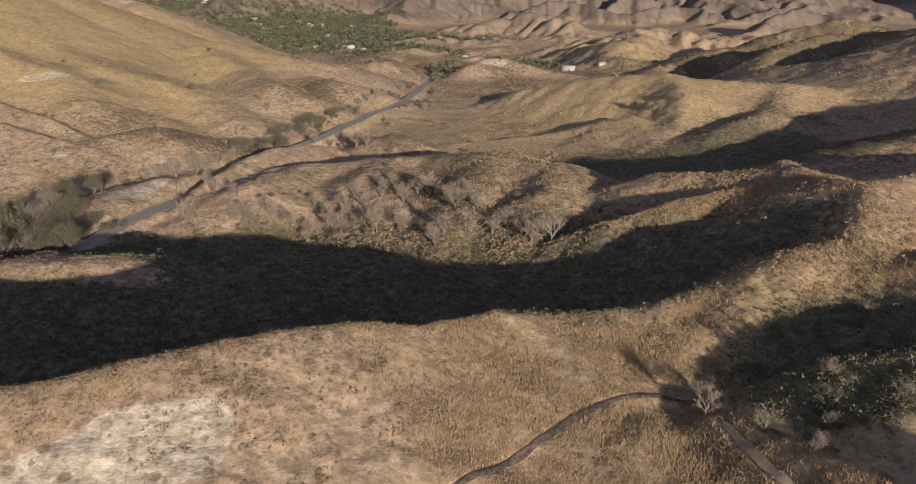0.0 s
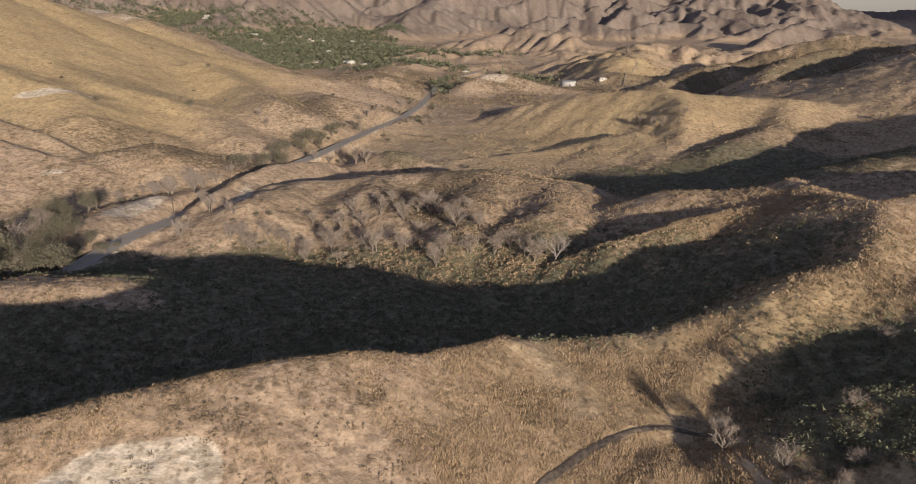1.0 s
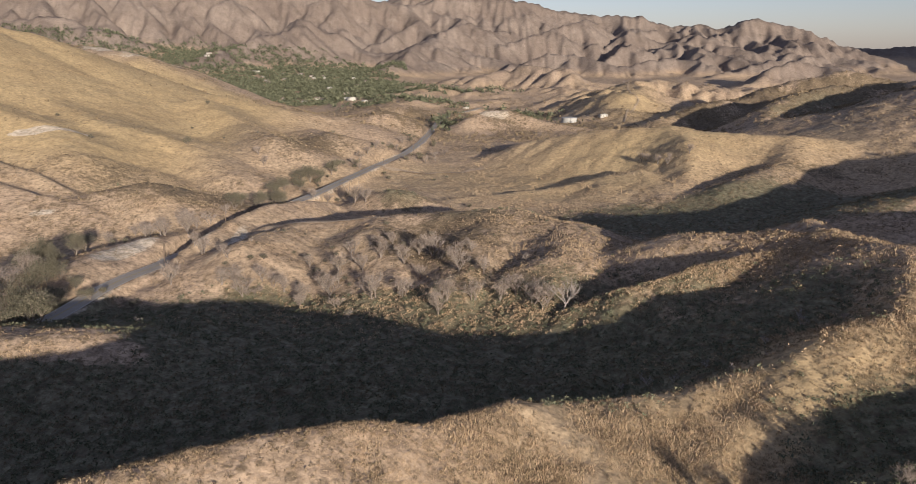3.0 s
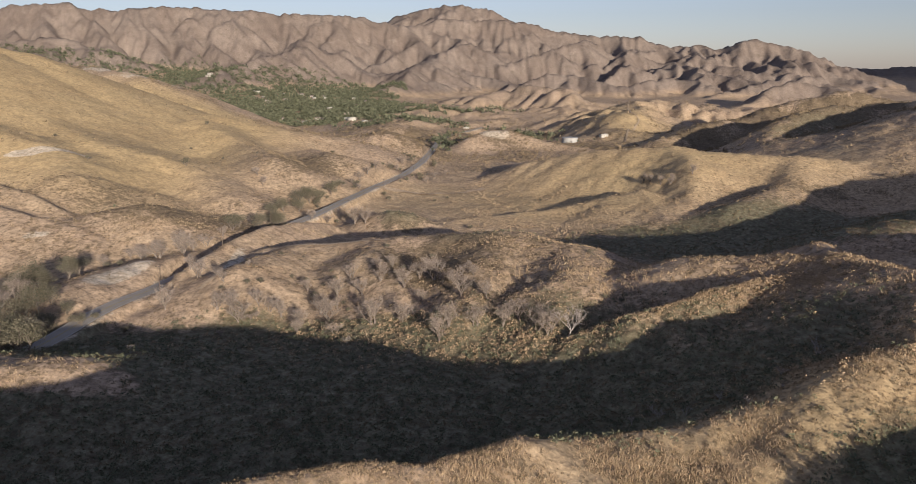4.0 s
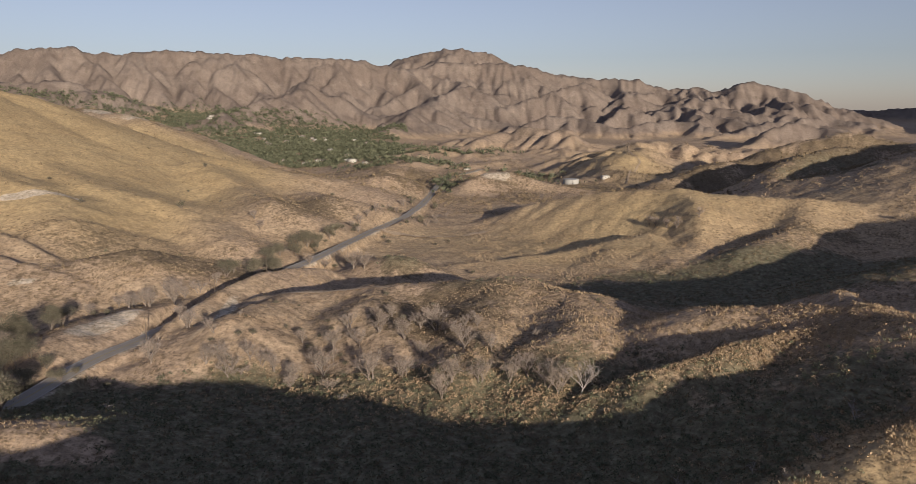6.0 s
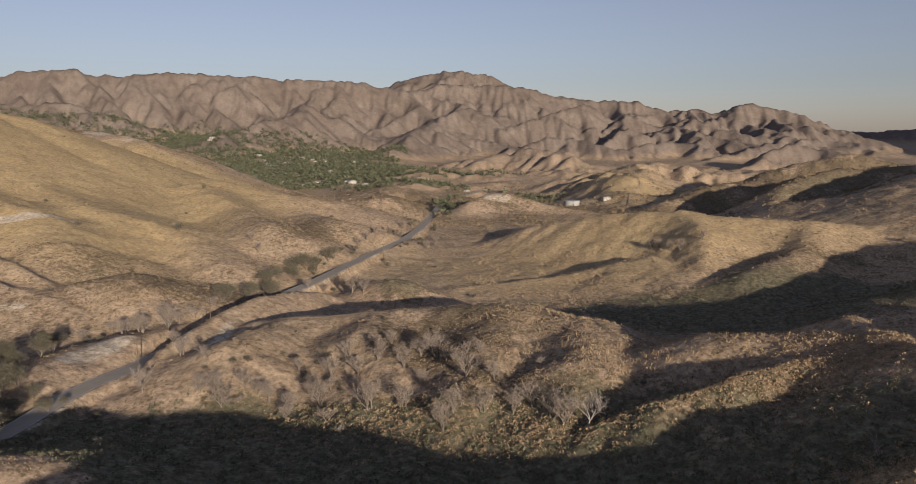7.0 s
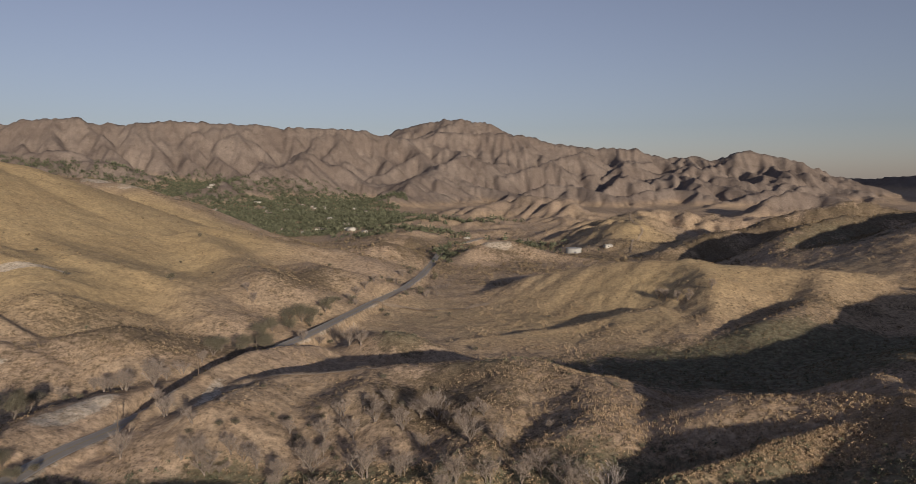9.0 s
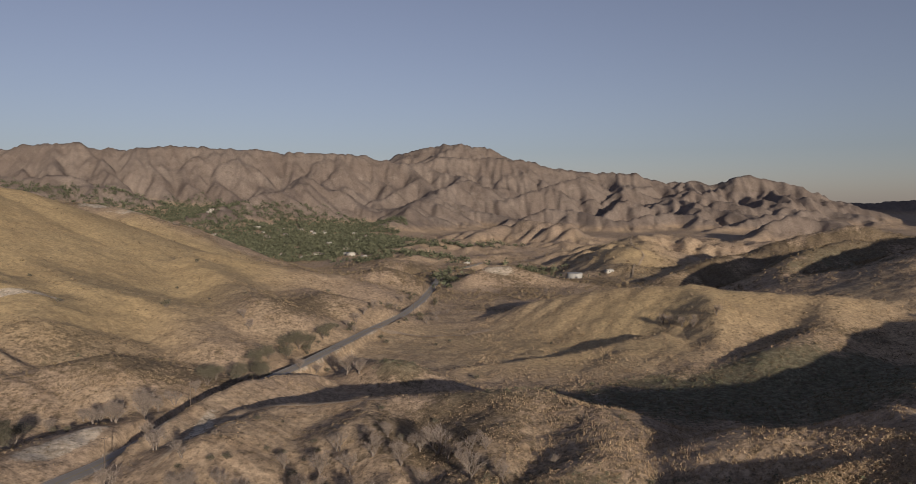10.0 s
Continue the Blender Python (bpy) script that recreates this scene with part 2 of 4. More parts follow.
def uncarved(x, y):
    """The ridges and the valley floor, softly joined and gently uneven, before water has worn them."""
    far = np.hypot(x, y)
    soft = np.clip(far * 0.004, 1.0, 6)
    sway = np.clip(far * 0.02, 0, 40) * smooth(600, 1500, far)
    wx = x + sway * fractal(x, y, 260.0, 3, 40)
    wy = y + sway * fractal(x, y, 260.0, 3, 50)
    floor = valley_floor(x, y)
    top = floor
    parts = [floor]
    for s in RIDGES:
        reach = max(p[2] for p in s[3]) + 60
        xs, ys = [p[0] for p in s[3]], [p[1] for p in s[3]]
        wide = reach / min(s[0], s[1]) + 80
        near = (wx > min(xs) - wide) & (wx < max(xs) + wide) & (wy > min(ys) - wide) & (wy < max(ys) + wide)
        h = np.full(x.shape, -1e4)
        if near.any():
            h[near] = ridge_height(wx[near], wy[near], *s)
        parts.append(h)
        top = np.maximum(top, h)
    total = 0 * x
    for h in parts:
        total = total + np.exp(np.clip((h - top) / soft, -40, 0))
    z = top + soft * np.log(total) - soft * 0.3
    rise = smooth(0, 25, z - floor)
    z = z + (0.3 + 0.7 * rise) * np.clip(far * 0.003, 0.5, 6) * (1 - 0.6 * golden(x, y)) * fractal(x, y, 60, 4, 3)
    z = z + rise * smooth(1200, 2600, far) * 16 * fractal(wx, wy, 230, 4, 9)
    z = z + smooth(950, 1150, far) * (1 - smooth(1900, 2300, far)) * smooth(-260, -60, x) * 12 * (0.5 + fractal(x, y, 130, 5, 33))
    return z


AROUND = ((-1, -1), (-1, 0), (-1, 1), (0, -1), (0, 1), (1, -1), (1, 0), (1, 1))


def carve(x0, y0, x1, y1, cell, rounds, strength, steepest, hard):
    """Lets running water wear gullies into a stretch of land; gives the stretch and how far each of its points sinks."""
    gx, gy = np.meshgrid(np.arange(x0, x1, cell), np.arange(y0, y1, cell))
    first = uncarved(gx, gy)
    firm = first < valley_floor(gx, gy) + hard
    h = first.copy()
    n, m = h.shape
    index = np.arange(n * m).reshape(n, m)
    for turn in range(rounds):
        if turn % 3 == 0:
            for _ in range(24):
                edge = np.pad(h, 1, mode="edge")
                low = np.min([edge[1 + a:1 + a + n, 1 + b:1 + b + m] for a, b in AROUND], axis=0)
                h = np.where(firm, h, np.maximum(h, low + 0.02))
        edge, home = np.pad(h, 1, mode="edge"), np.pad(index, 1, mode="edge")
        drops = np.stack([(h - edge[1 + a:1 + a + n, 1 + b:1 + b + m]) / math.hypot(a, b) for a, b in AROUND])
        best = drops.argmax(0)
        target = np.stack([home[1 + a:1 + a + n, 1 + b:1 + b + m] for a, b in AROUND])
        down = np.where(np.take_along_axis(drops, best[None], 0)[0] > 0, np.take_along_axis(target, best[None], 0)[0], index).ravel()
        order = np.argsort(h.ravel())
        water, flow, sequence = [1.0] * (n * m), down.tolist(), order.tolist()
        for i in reversed(sequence):
            if flow[i] != i:
                water[flow[i]] += water[i]
        wear = (strength * np.maximum(np.array(water) - 1.5, 0) ** 0.5 * ~firm.ravel()).tolist()
        level = h.ravel().tolist()
        for i in sequence:
            f = wear[i]
            if f:
                level[i] = (level[i] + f * level[flow[i]]) / (1 + f)
        h = np.array(level).reshape(n, m)
        for _ in range(3):
            for axis in (0, 1):
                step = np.diff(h, axis=axis)
                slide = 0.22 * np.sign(step) * np.maximum(np.abs(step) - steepest * cell, 0)
                h = h + (np.pad(slide, ((0, 1), (0, 0)) if axis == 0 else ((0, 0), (0, 1))) - np.pad(slide, ((1, 0), (0, 0)) if axis == 0 else ((0, 0), (1, 0))))
    rim = np.minimum(np.minimum(gx - gx.min(), gx.max() - gx), np.minimum(gy - gy.min(), gy.max() - gy))
    return x0, y0, cell, (h - first) * smooth(0, 12 * cell, rim)


def sunk(x, y, stretch):
    x0, y0, cell, worn = stretch
    u, v = (x - x0) / cell, (y - y0) / cell
    inside = (u >= 0) & (v >= 0) & (u < worn.shape[1] - 1.01) & (v < worn.shape[0] - 1.01)
    u, v = np.where(inside, u, 0), np.where(inside, v, 0)
    i, j = u.astype(int), v.astype(int)
    u, v = u - i, v - j
    z = (worn[j, i] * (1 - u) + worn[j, i + 1] * u) * (1 - v) + (worn[j + 1, i] * (1 - u) + worn[j + 1, i + 1] * u) * v
    return np.where(inside, z, 0)


MOUNTAINS_WORN = carve(-3300, 1250, 2700, 4600, 11.0, 14, 0.075, 0.8, 4.0)
HILLS_WORN = carve(-560, 60, 700, 1240, 5.0, 6, 0.03, 0.8, 1.5)


def land(x, y):
    """The height of the ground."""
    x, y = np.asarray(x, float), np.asarray(y, float)
    grassy = np.maximum(golden(x, y), 0.8 * blob(x, y, -10, 110, 120, 60))  # thick grass keeps the slopes smooth
    z = uncarved(x, y) + sunk(x, y, MOUNTAINS_WORN) + (1 - 0.92 * grassy) * (0.35 + 0.5 * blob(x, y, 10, 275, 120, 55) + blob(x, y, 450, 900, 220, 220)) * sunk(x, y, HILLS_WORN)
    far = np.hypot(x, y)
    z = z + smooth(1500, 2400, far) * smooth(5, 40, z - valley_floor(x, y)) * 3.5 * fractal(x, y, 40, 4, 29, 0.6)
    z = z + 0.5 * fractal(x, y, 9, 3, 21)
    away, level = near_road(x, y, ROAD)
    return z + (level - 0.25 - z) * (1 - smooth(4.2, 7.5, away))


def paint(name, build):
    m = bpy.data.materials.new(name)
    m.use_nodes = True
    nodes, links = m.node_tree.nodes, m.node_tree.links
    build(nodes, links, nodes["Principled BSDF"])
    return m


def flat_paint(name, colour, rough=0.8):
    def build(nodes, links, bsdf):
        bsdf.inputs["Base Color"].default_value = (*colour, 1)
        bsdf.inputs["Roughness"].default_value = rough
    return paint(name, build)


def ground_paint():
    """Dry grass, golden grass, brown scrub and bare earth, mixed by the sheet's cover and broken up at several scales."""
    def build(nodes, links, bsdf):
        where = nodes.new("ShaderNodeNewGeometry")
        cover = nodes.new("ShaderNodeVertexColor")
        cover.layer_name = "cover"
        split = nodes.new("ShaderNodeSeparateColor")
        links.new(cover.outputs["Color"], split.inputs[0])

        def noise_at(size, detail=4.0, rough=0.6):
            n = nodes.new("ShaderNodeTexNoise")
            n.inputs["Scale"].default_value, n.inputs["Detail"].default_value, n.inputs["Roughness"].default_value = 1 / size, detail, rough
            links.new(where.outputs["Position"], n.inputs["Vector"])
            return n.outputs["Fac"]

        def ramp(value, low, high):
            r = nodes.new("ShaderNodeMapRange")
            r.interpolation_type = "SMOOTHSTEP"
            r.inputs["From Min"].default_value, r.inputs["From Max"].default_value = low, high
            links.new(value, r.inputs["Value"])
            return r.outputs[0]

        def sums(op, a, b):
            m = nodes.new("ShaderNodeMath")
            m.operation = op
            for k, v in enumerate((a, b)):
                if isinstance(v, (int, float)):
                    m.inputs[k].default_value = v
                else:
                    links.new(v, m.inputs[k])
            return m.outputs[0]

        def mix(fac, a, b):
            m = nodes.new("ShaderNodeMix")
            m.data_type = "RGBA"
            links.new(fac, m.inputs[0])
            for k, v in ((6, a), (7, b)):
                if isinstance(v, tuple):
                    m.inputs[k].default_value = (*v, 1)
                else:
                    links.new(v, m.inputs[k])
            return m.outputs[2]

        def dots(size, seedling, low, high, wide):
            """Round tufts strewn one to a cell, in a share of the cells; gives 1 inside a tuft."""
            v = nodes.new("ShaderNodeTexVoronoi")
            v.voronoi_dimensions = "4D"
            v.inputs["Scale"].default_value, v.inputs["W"].default_value = 1 / size, seedling
            links.new(where.outputs["Position"], v.inputs["Vector"])
            pick = nodes.new("ShaderNodeSeparateColor")
            links.new(v.outputs["Color"], pick.inputs[0])
            inside = ramp(sums("SUBTRACT", 1.0, v.outputs["Distance"]), 1.0 - wide, 1.0 - 0.6 * wide)
            return sums("MULTIPLY", inside, ramp(sums("ADD", pick.outputs[0], thick), low, high))

        broad, patch, clump, grain = noise_at(70), noise_at(14), noise_at(2.6), noise_at(0.55, 3)
        plain = sums("SUBTRACT", 1.0, sums("MULTIPLY", split.outputs["Blue"], 0.5))
        grass = mix(ramp(patch, 0.35, 0.68), (0.44, 0.33, 0.225), (0.38, 0.275, 0.182))
        grass = mix(ramp(broad, 0.4, 0.62), grass, (0.43, 0.318, 0.225))
        gold = mix(ramp(broad, 0.35, 0.65), (0.5, 0.372, 0.205), (0.455, 0.333, 0.182))
        gold = mix(sums("MULTIPLY", ramp(patch, 0.5, 0.7), 0.35), gold, (0.4, 0.285, 0.155))
        soil = mix(split.outputs["Blue"], grass, gold)
        soil = mix(sums("MULTIPLY", sums("MULTIPLY", ramp(clump, 0.5, 0.72), 0.4), plain), soil, (0.23, 0.15, 0.09))
        thick = sums("ADD", sums("MULTIPLY", split.outputs["Red"], 0.85), sums("MULTIPLY", sums("SUBTRACT", patch, 0.5), 0.9))
        # brush colour carries shade: brown on lit slopes, olive on shaded ground
        shade_olive = nodes.new("ShaderNodeAttribute")
        shade_olive.attribute_name = "olive"
        brush = mix(ramp(grain, 0.35, 0.65), (0.1, 0.078, 0.05), (0.2, 0.15, 0.096))
        brush = mix(shade_olive.outputs["Fac"], brush, mix(ramp(clump, 0.4, 0.62), (0.094, 0.1, 0.062), (0.172, 0.172, 0.11)))
        soil = mix(sums("MULTIPLY", ramp(sums("ADD", thick, sums("MULTIPLY", sums("SUBTRACT", clump, 0.5), 1.1)), 0.3, 0.7), 0.8), soil, brush)
        sand = mix(ramp(clump, 0.4, 0.65), (0.6, 0.515, 0.41), (0.49, 0.4, 0.3))
        bare = sums("ADD", split.outputs["Green"], sums("MULTIPLY", sums("SUBTRACT", patch, 0.5), sums("MULTIPLY", split.outputs["Green"], 1.1)))
        bare = sums("ADD", bare, sums("MULTIPLY", sums("SUBTRACT", clump, 0.5), sums("MULTIPLY", split.outputs["Green"], 0.9)))
        soil = mix(sums("MULTIPLY", ramp(bare, 0.45, 0.55), 0.94), soil, sand)
        soil = mix(sums("MULTIPLY", ramp(grain, 0.55, 0.8), 0.3), soil, (0.58, 0.46, 0.33))
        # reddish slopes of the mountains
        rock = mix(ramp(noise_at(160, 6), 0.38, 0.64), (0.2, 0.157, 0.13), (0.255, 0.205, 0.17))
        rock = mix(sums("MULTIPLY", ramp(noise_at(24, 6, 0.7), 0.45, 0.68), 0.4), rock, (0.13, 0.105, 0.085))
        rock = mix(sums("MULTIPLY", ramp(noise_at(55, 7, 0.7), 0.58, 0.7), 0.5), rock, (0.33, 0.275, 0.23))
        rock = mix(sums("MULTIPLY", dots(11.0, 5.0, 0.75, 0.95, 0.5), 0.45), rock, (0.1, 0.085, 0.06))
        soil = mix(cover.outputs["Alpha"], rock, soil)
        # low scrub and stones, tuft by tuft
        for size, seedling, low, wide, much in ((2.3, 3.0, 0.8, 0.5, 0.6), (1.0, 11.0, 0.74, 0.55, 0.55), (4.5, 7.0, 1.0, 0.45, 0.6)):
            tufted = mix(sums("MULTIPLY", dots(size, seedling, low, low + 0.2, wide), much), soil, (0.14, 0.108, 0.072))
            soil = mix(cover.outputs["Alpha"], soil, tufted)
        # fine mottling of stalks, stones and shadows between them
        fine = nodes.new("ShaderNodeMapRange")
        fine.inputs["From Min"].default_value, fine.inputs["From Max"].default_value = 0.4, 0.6
        fine.inputs["To Min"].default_value, fine.inputs["To Max"].default_value = 0.66, 1.3
        links.new(sums("ADD", 0.5, sums("MULTIPLY", sums("SUBTRACT", noise_at(3.0, 9.0, 0.8), 0.5), sums("ADD", 0.15, plain))), fine.inputs["Value"])
        mottle = nodes.new("ShaderNodeVectorMath")
        mottle.operation = "SCALE"
        links.new(soil, mottle.inputs[0])
        links.new(fine.outputs[0], mottle.inputs["Scale"])
        links.new(mottle.outputs[0], bsdf.inputs["Base Color"])
        bsdf.inputs["Roughness"].default_value = 0.95
        bsdf.inputs["Specular IOR Level"].default_value = 0.15
        bump = nodes.new("ShaderNodeBump")
        bump.inputs["Strength"].default_value, bump.inputs["Distance"].default_value = 0.5, 0.7
        links.new(sums("ADD", clump, sums("MULTIPLY", grain, 0.35)), bump.inputs["Height"])
        # washed gullies on the mountains
        ribs = nodes.new("ShaderNodeTexNoise")
        ribs.noise_type = "RIDGED_MULTIFRACTAL"
        ribs.inputs["Scale"].default_value, ribs.inputs["Detail"].default_value = 1 / 30, 6
        lean = nodes.new("ShaderNodeMapping")
        lean.inputs["Rotation"].default_value = (0, 0, radians(28))
        lean.inputs["Scale"].default_value = (1.0, 0.3, 0.5)
        links.new(where.outputs["Position"], lean.inputs["Vector"])
        links.new(lean.outputs[0], ribs.inputs["Vector"])
        wash = nodes.new("ShaderNodeBump")
        wash.inputs["Distance"].default_value = 7.0
        links.new(sums("MULTIPLY", sums("SUBTRACT", 1.0, cover.outputs["Alpha"]), 0.6), wash.inputs["Strength"])
        links.new(ribs.outputs["Fac"], wash.inputs["Height"])
        links.new(bump.outputs[0], wash.inputs["Normal"])
        links.new(wash.outputs[0], bsdf.inputs["Normal"])
    return paint("dry_hillside", build)


EARTH = ground_paint()


def asphalt_paint():
    """Worn grey asphalt, streaked and patched."""
    def build(nodes, links, bsdf):
        where = nodes.new("ShaderNodeNewGeometry")
        n = nodes.new("ShaderNodeTexNoise")
        n.inputs["Scale"].default_value, n.inputs["Detail"].default_value = 0.25, 6
        links.new(where.outputs["Position"], n.inputs["Vector"])
        m = nodes.new("ShaderNodeMix")
        m.data_type = "RGBA"
        m.inputs[6].default_value, m.inputs[7].default_value = (0.34, 0.3, 0.255, 1), (0.46, 0.41, 0.35, 1)
        links.new(n.outputs["Fac"], m.inputs[0])
        links.new(m.outputs[2], bsdf.inputs["Base Color"])
        bsdf.inputs["Roughness"].default_value = 0.95
        bsdf.inputs["Specular IOR Level"].default_value = 0.1
    return paint("asphalt", build)


ASPHALT = asphalt_paint()


def mesh_object(name, verts, faces, material, smooth_shade=True):
    me = bpy.data.meshes.new(name)
    me.from_pydata(verts, [], faces)
    me.materials.append(material)
    if smooth_shade:
        me.shade_smooth()
    return new(name, me)


def olive_scrub_and_shade(x, y):
    """Olive-green scrub in the gullies and flat, plus shade put into the ground's colour."""
    much = 0 * x
    for cx, cy, rx, ry, turn, thick in ((-35, 202, 120, 42, 0, 1.7), (-110, 150, 95, 34, 20, 1.5), (66, 188, 22, 12, 20, 1.2), (84, 136, 22, 13, 10, 1.2), (80, 111, 26, 12, -10, 1.1),
                                        (150, 400, 110, 40, 0, 1.8), (-160, 165, 60, 40, 0, 1.0), (-80, 238, 75, 26, 0, 1.3), (200, 400, 70, 60, 0, 1.5), (395, 760, 90, 60, 20, 1.3), (-175, 430, 40, 8, 30, 0.6), (-36, 442, 16, 12, 0, 0.9), (20, 336, 26, 8, 0, 0.6)):
        much = much + thick * blob(x, y, cx, cy, rx, ry, turn)
    # no olive shade tone on the sunlit knoll
    much = much - 2.6 * blob(x, y, -120, 192, 50, 13)
    return np.clip(much * (1 + 0.4 * fractal(x, y, 25, 4, 83)), 0, 1)


def ground_cover(x, y, z):
    """How much scrub, bare earth and golden grass there is, and how little of the mountains' rock."""
    far = np.hypot(x, y)
    ragged = fractal(x, y, 60, 4, 70)
    scrub = 0.12 + 0.22 * ragged
    # scrub on the wooded hill, on the knolls left of the road and in the gullies, and one tree shadow
    for cx, cy, rx, ry, turn, much in ((0, 290, 95, 30, -20, 0.42), (-34, 440, 24, 16, 0, 2.2), (-234, 440, 30, 22, 20, 0.8), (-195, 470, 30, 14, 30, 0.5), (-120, 590, 30, 40, 0, 0.5), (-70, 860, 40, 30, 0, 0.6), (8, 318, 36, 18, -10, 0.9), (-20, 300, 30, 20, 0, 0.4), (65, 232, 40, 16, 15, 0.1), (-205, 440, 60, 30, 20, 0.55), (-150, 400, 45, 25, 0, 0.45),
                                       (-130, 640, 60, 40, 0, 0.5), (-80, 850, 60, 40, 0, 0.55), (-260, 540, 40, 25, 30, 0.35), (138, 545, 26, 10, 60, 0.2),
                                       (230, 495, 120, 16, 10, 0.3), (10, 760, 40, 40, 0, 0.4), (90, 1000, 140, 70, 0, 0.4),
                                       # (39, 134) paints the near tree's cast shadow as dark scrub
                                       (440, 900, 200, 140, 10, 1.0), (12, 121, 5, 9, 20, 0.6), (39, 134, 5, 5, 0, 0.5), (230, 500, 60, 16, 0, 0.4), (40, 560, 110, 80, 0, -0.35), (-480, 1060, 120, 40, 0, 0.6), (-62, 103, 24, 4, 30, 0.6), (-25, 123, 22, 4, 30, 0.4), (35, 156, 40, 4, 8, 0.45), (520, 1080, 240, 90, 0, 0.9),
                                       (120, 1250, 420, 330, 0, 0.4), (120, 2000, 300, 120, 0, 0.4), (-200, 1000, 150, 100, 0, 0.3)):
        scrub = scrub + much * blob(x, y, cx, cy, rx, ry, turn) * (1 + 0.5 * ragged)
    bare = 0 * x
    for cx, cy, rx, ry, turn, much in ((-44, 91, 7, 4, 30, 1.3), (-51, 84, 7, 4, 30, 1.3), (-38, 93, 4, 4, 0, 1.2), (-37, 87, 4, 4, 0, 0.8), (-43, 84, 6, 4, 0, 0.9), (-57, 81, 6, 3.5, 30, 1.2), (-50, 90, 5, 3, 30, 0.9), (-276, 484, 14, 6, 30, 1.3), (-254, 500, 12, 5, 20, 0.9), (-205, 362, 10, 5, 20, 0.7), (-184, 487, 12, 5, 20, 0.4),
                                       (-140, 308, 25, 8, 75, 0.9), (-97, 318, 5, 30, 10, 0.9), (-112, 318, 5, 26, 5, 0.6), (-72, 346, 22, 3, 0, 0.6), (-490, 1070, 60, 30, 0, 0.8), (-420, 1030, 80, 26, 20, 0.6), (30, 965, 40, 22, 0, 1.0), (-60, 115, 10, 6, 0, 0.5),
                                       (-55, 190, 16, 5, 0, 0.5), (-110, 193, 14, 4, 0, 0.4)):
        bare = bare + much * blob(x, y, cx, cy, rx, ry, turn)
    gold = golden(x, y)
    off, _ = near_road(x, y, ROAD)
    bare = np.maximum(bare, 0.5 * (1 - smooth(4.5, 8.0, off)))
    floor = valley_floor(x, y)
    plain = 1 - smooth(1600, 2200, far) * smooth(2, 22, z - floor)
    return np.clip(np.stack([np.maximum(scrub * (1 - 0.75 * gold), olive_scrub_and_shade(x, y)), bare, gold, plain], -1), 0, 1)


def ground_sheet():
    """One sheet of ground round the camera's start, finest ahead of it, out to the horizon."""
    front = np.radians(np.linspace(-38, 38, 600))
    sides = np.radians(np.r_[np.linspace(38, 90, 50)[1:], np.linspace(90, 270, 60)[1:], np.linspace(270, 322, 50)[1:-1]])
    turn = np.r_[front, sides]
    rings = np.r_[4, 20, 40, np.geomspace(60, 4850, 740)]
    a, r = np.meshgrid(turn, rings)
    x, y = r * np.sin(a), r * np.cos(a)
    z = land(x, y)
    n, m = x.shape
    verts = np.stack([x, y, z], -1).reshape(-1, 3)
    i = np.arange(n * m).reshape(n, m)
    j = np.roll(i, -1, 1)
    quads = np.stack([i[:-1], i[1:], j[1:], j[:-1]], -1).reshape(-1, 4)[:, ::-1]
    me = bpy.data.meshes.new("ground")
    me.vertices.add(len(verts) + 1)
    me.vertices.foreach_set("co", np.r_[verts.ravel(), 0, 0, float(land(np.array([0.0]), np.array([0.0]))[0])])
    hub = np.stack([np.full(m, len(verts)), j[0], i[0]], -1)
    corners = np.r_[quads.ravel(), hub.ravel()]
    me.loops.add(len(corners))
    me.loops.foreach_set("vertex_index", corners.astype(np.int32))
    starts = np.r_[np.arange(len(quads)) * 4, len(quads) * 4 + np.arange(m) * 3]
    me.polygons.add(len(starts))
    me.polygons.foreach_set("loop_start", starts.astype(np.int32))
    me.update(calc_edges=True)
    tint = me.color_attributes.new("cover", "FLOAT_COLOR", "POINT")
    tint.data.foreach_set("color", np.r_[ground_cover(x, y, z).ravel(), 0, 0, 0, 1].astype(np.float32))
    olive = me.attributes.new("olive", "FLOAT", "POINT")
    olive.data.foreach_set("value", np.r_[olive_scrub_and_shade(x, y).ravel(), 0].astype(np.float32))
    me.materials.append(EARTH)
    me.shade_smooth()
    return tagged(new("ground", me), "dry grass hills with scrub and bare earth", "ground", kind="structure")


ground_sheet()


def along_track(track, step):
    """Points every step metres along a smooth line through the track, with the unit vector to the right."""
    p = np.array(track, float)
    t = np.r_[0, np.cumsum(np.hypot(*np.diff(p[:, :2], axis=0).T))]
    s = np.arange(0, t[-1], step)
    q = np.stack([np.interp(s, t, p[:, k]) for k in range(3)], 1)
    for _ in range(int(30 / step)):
        q[1:-1] = 0.25 * q[:-2] + 0.5 * q[1:-1] + 0.25 * q[2:]
    d = np.gradient(q[:, :2], axis=0)
    d /= np.hypot(*d.T)[:, None]
    return q, np.stack([d[:, 1], -d[:, 0]], 1)


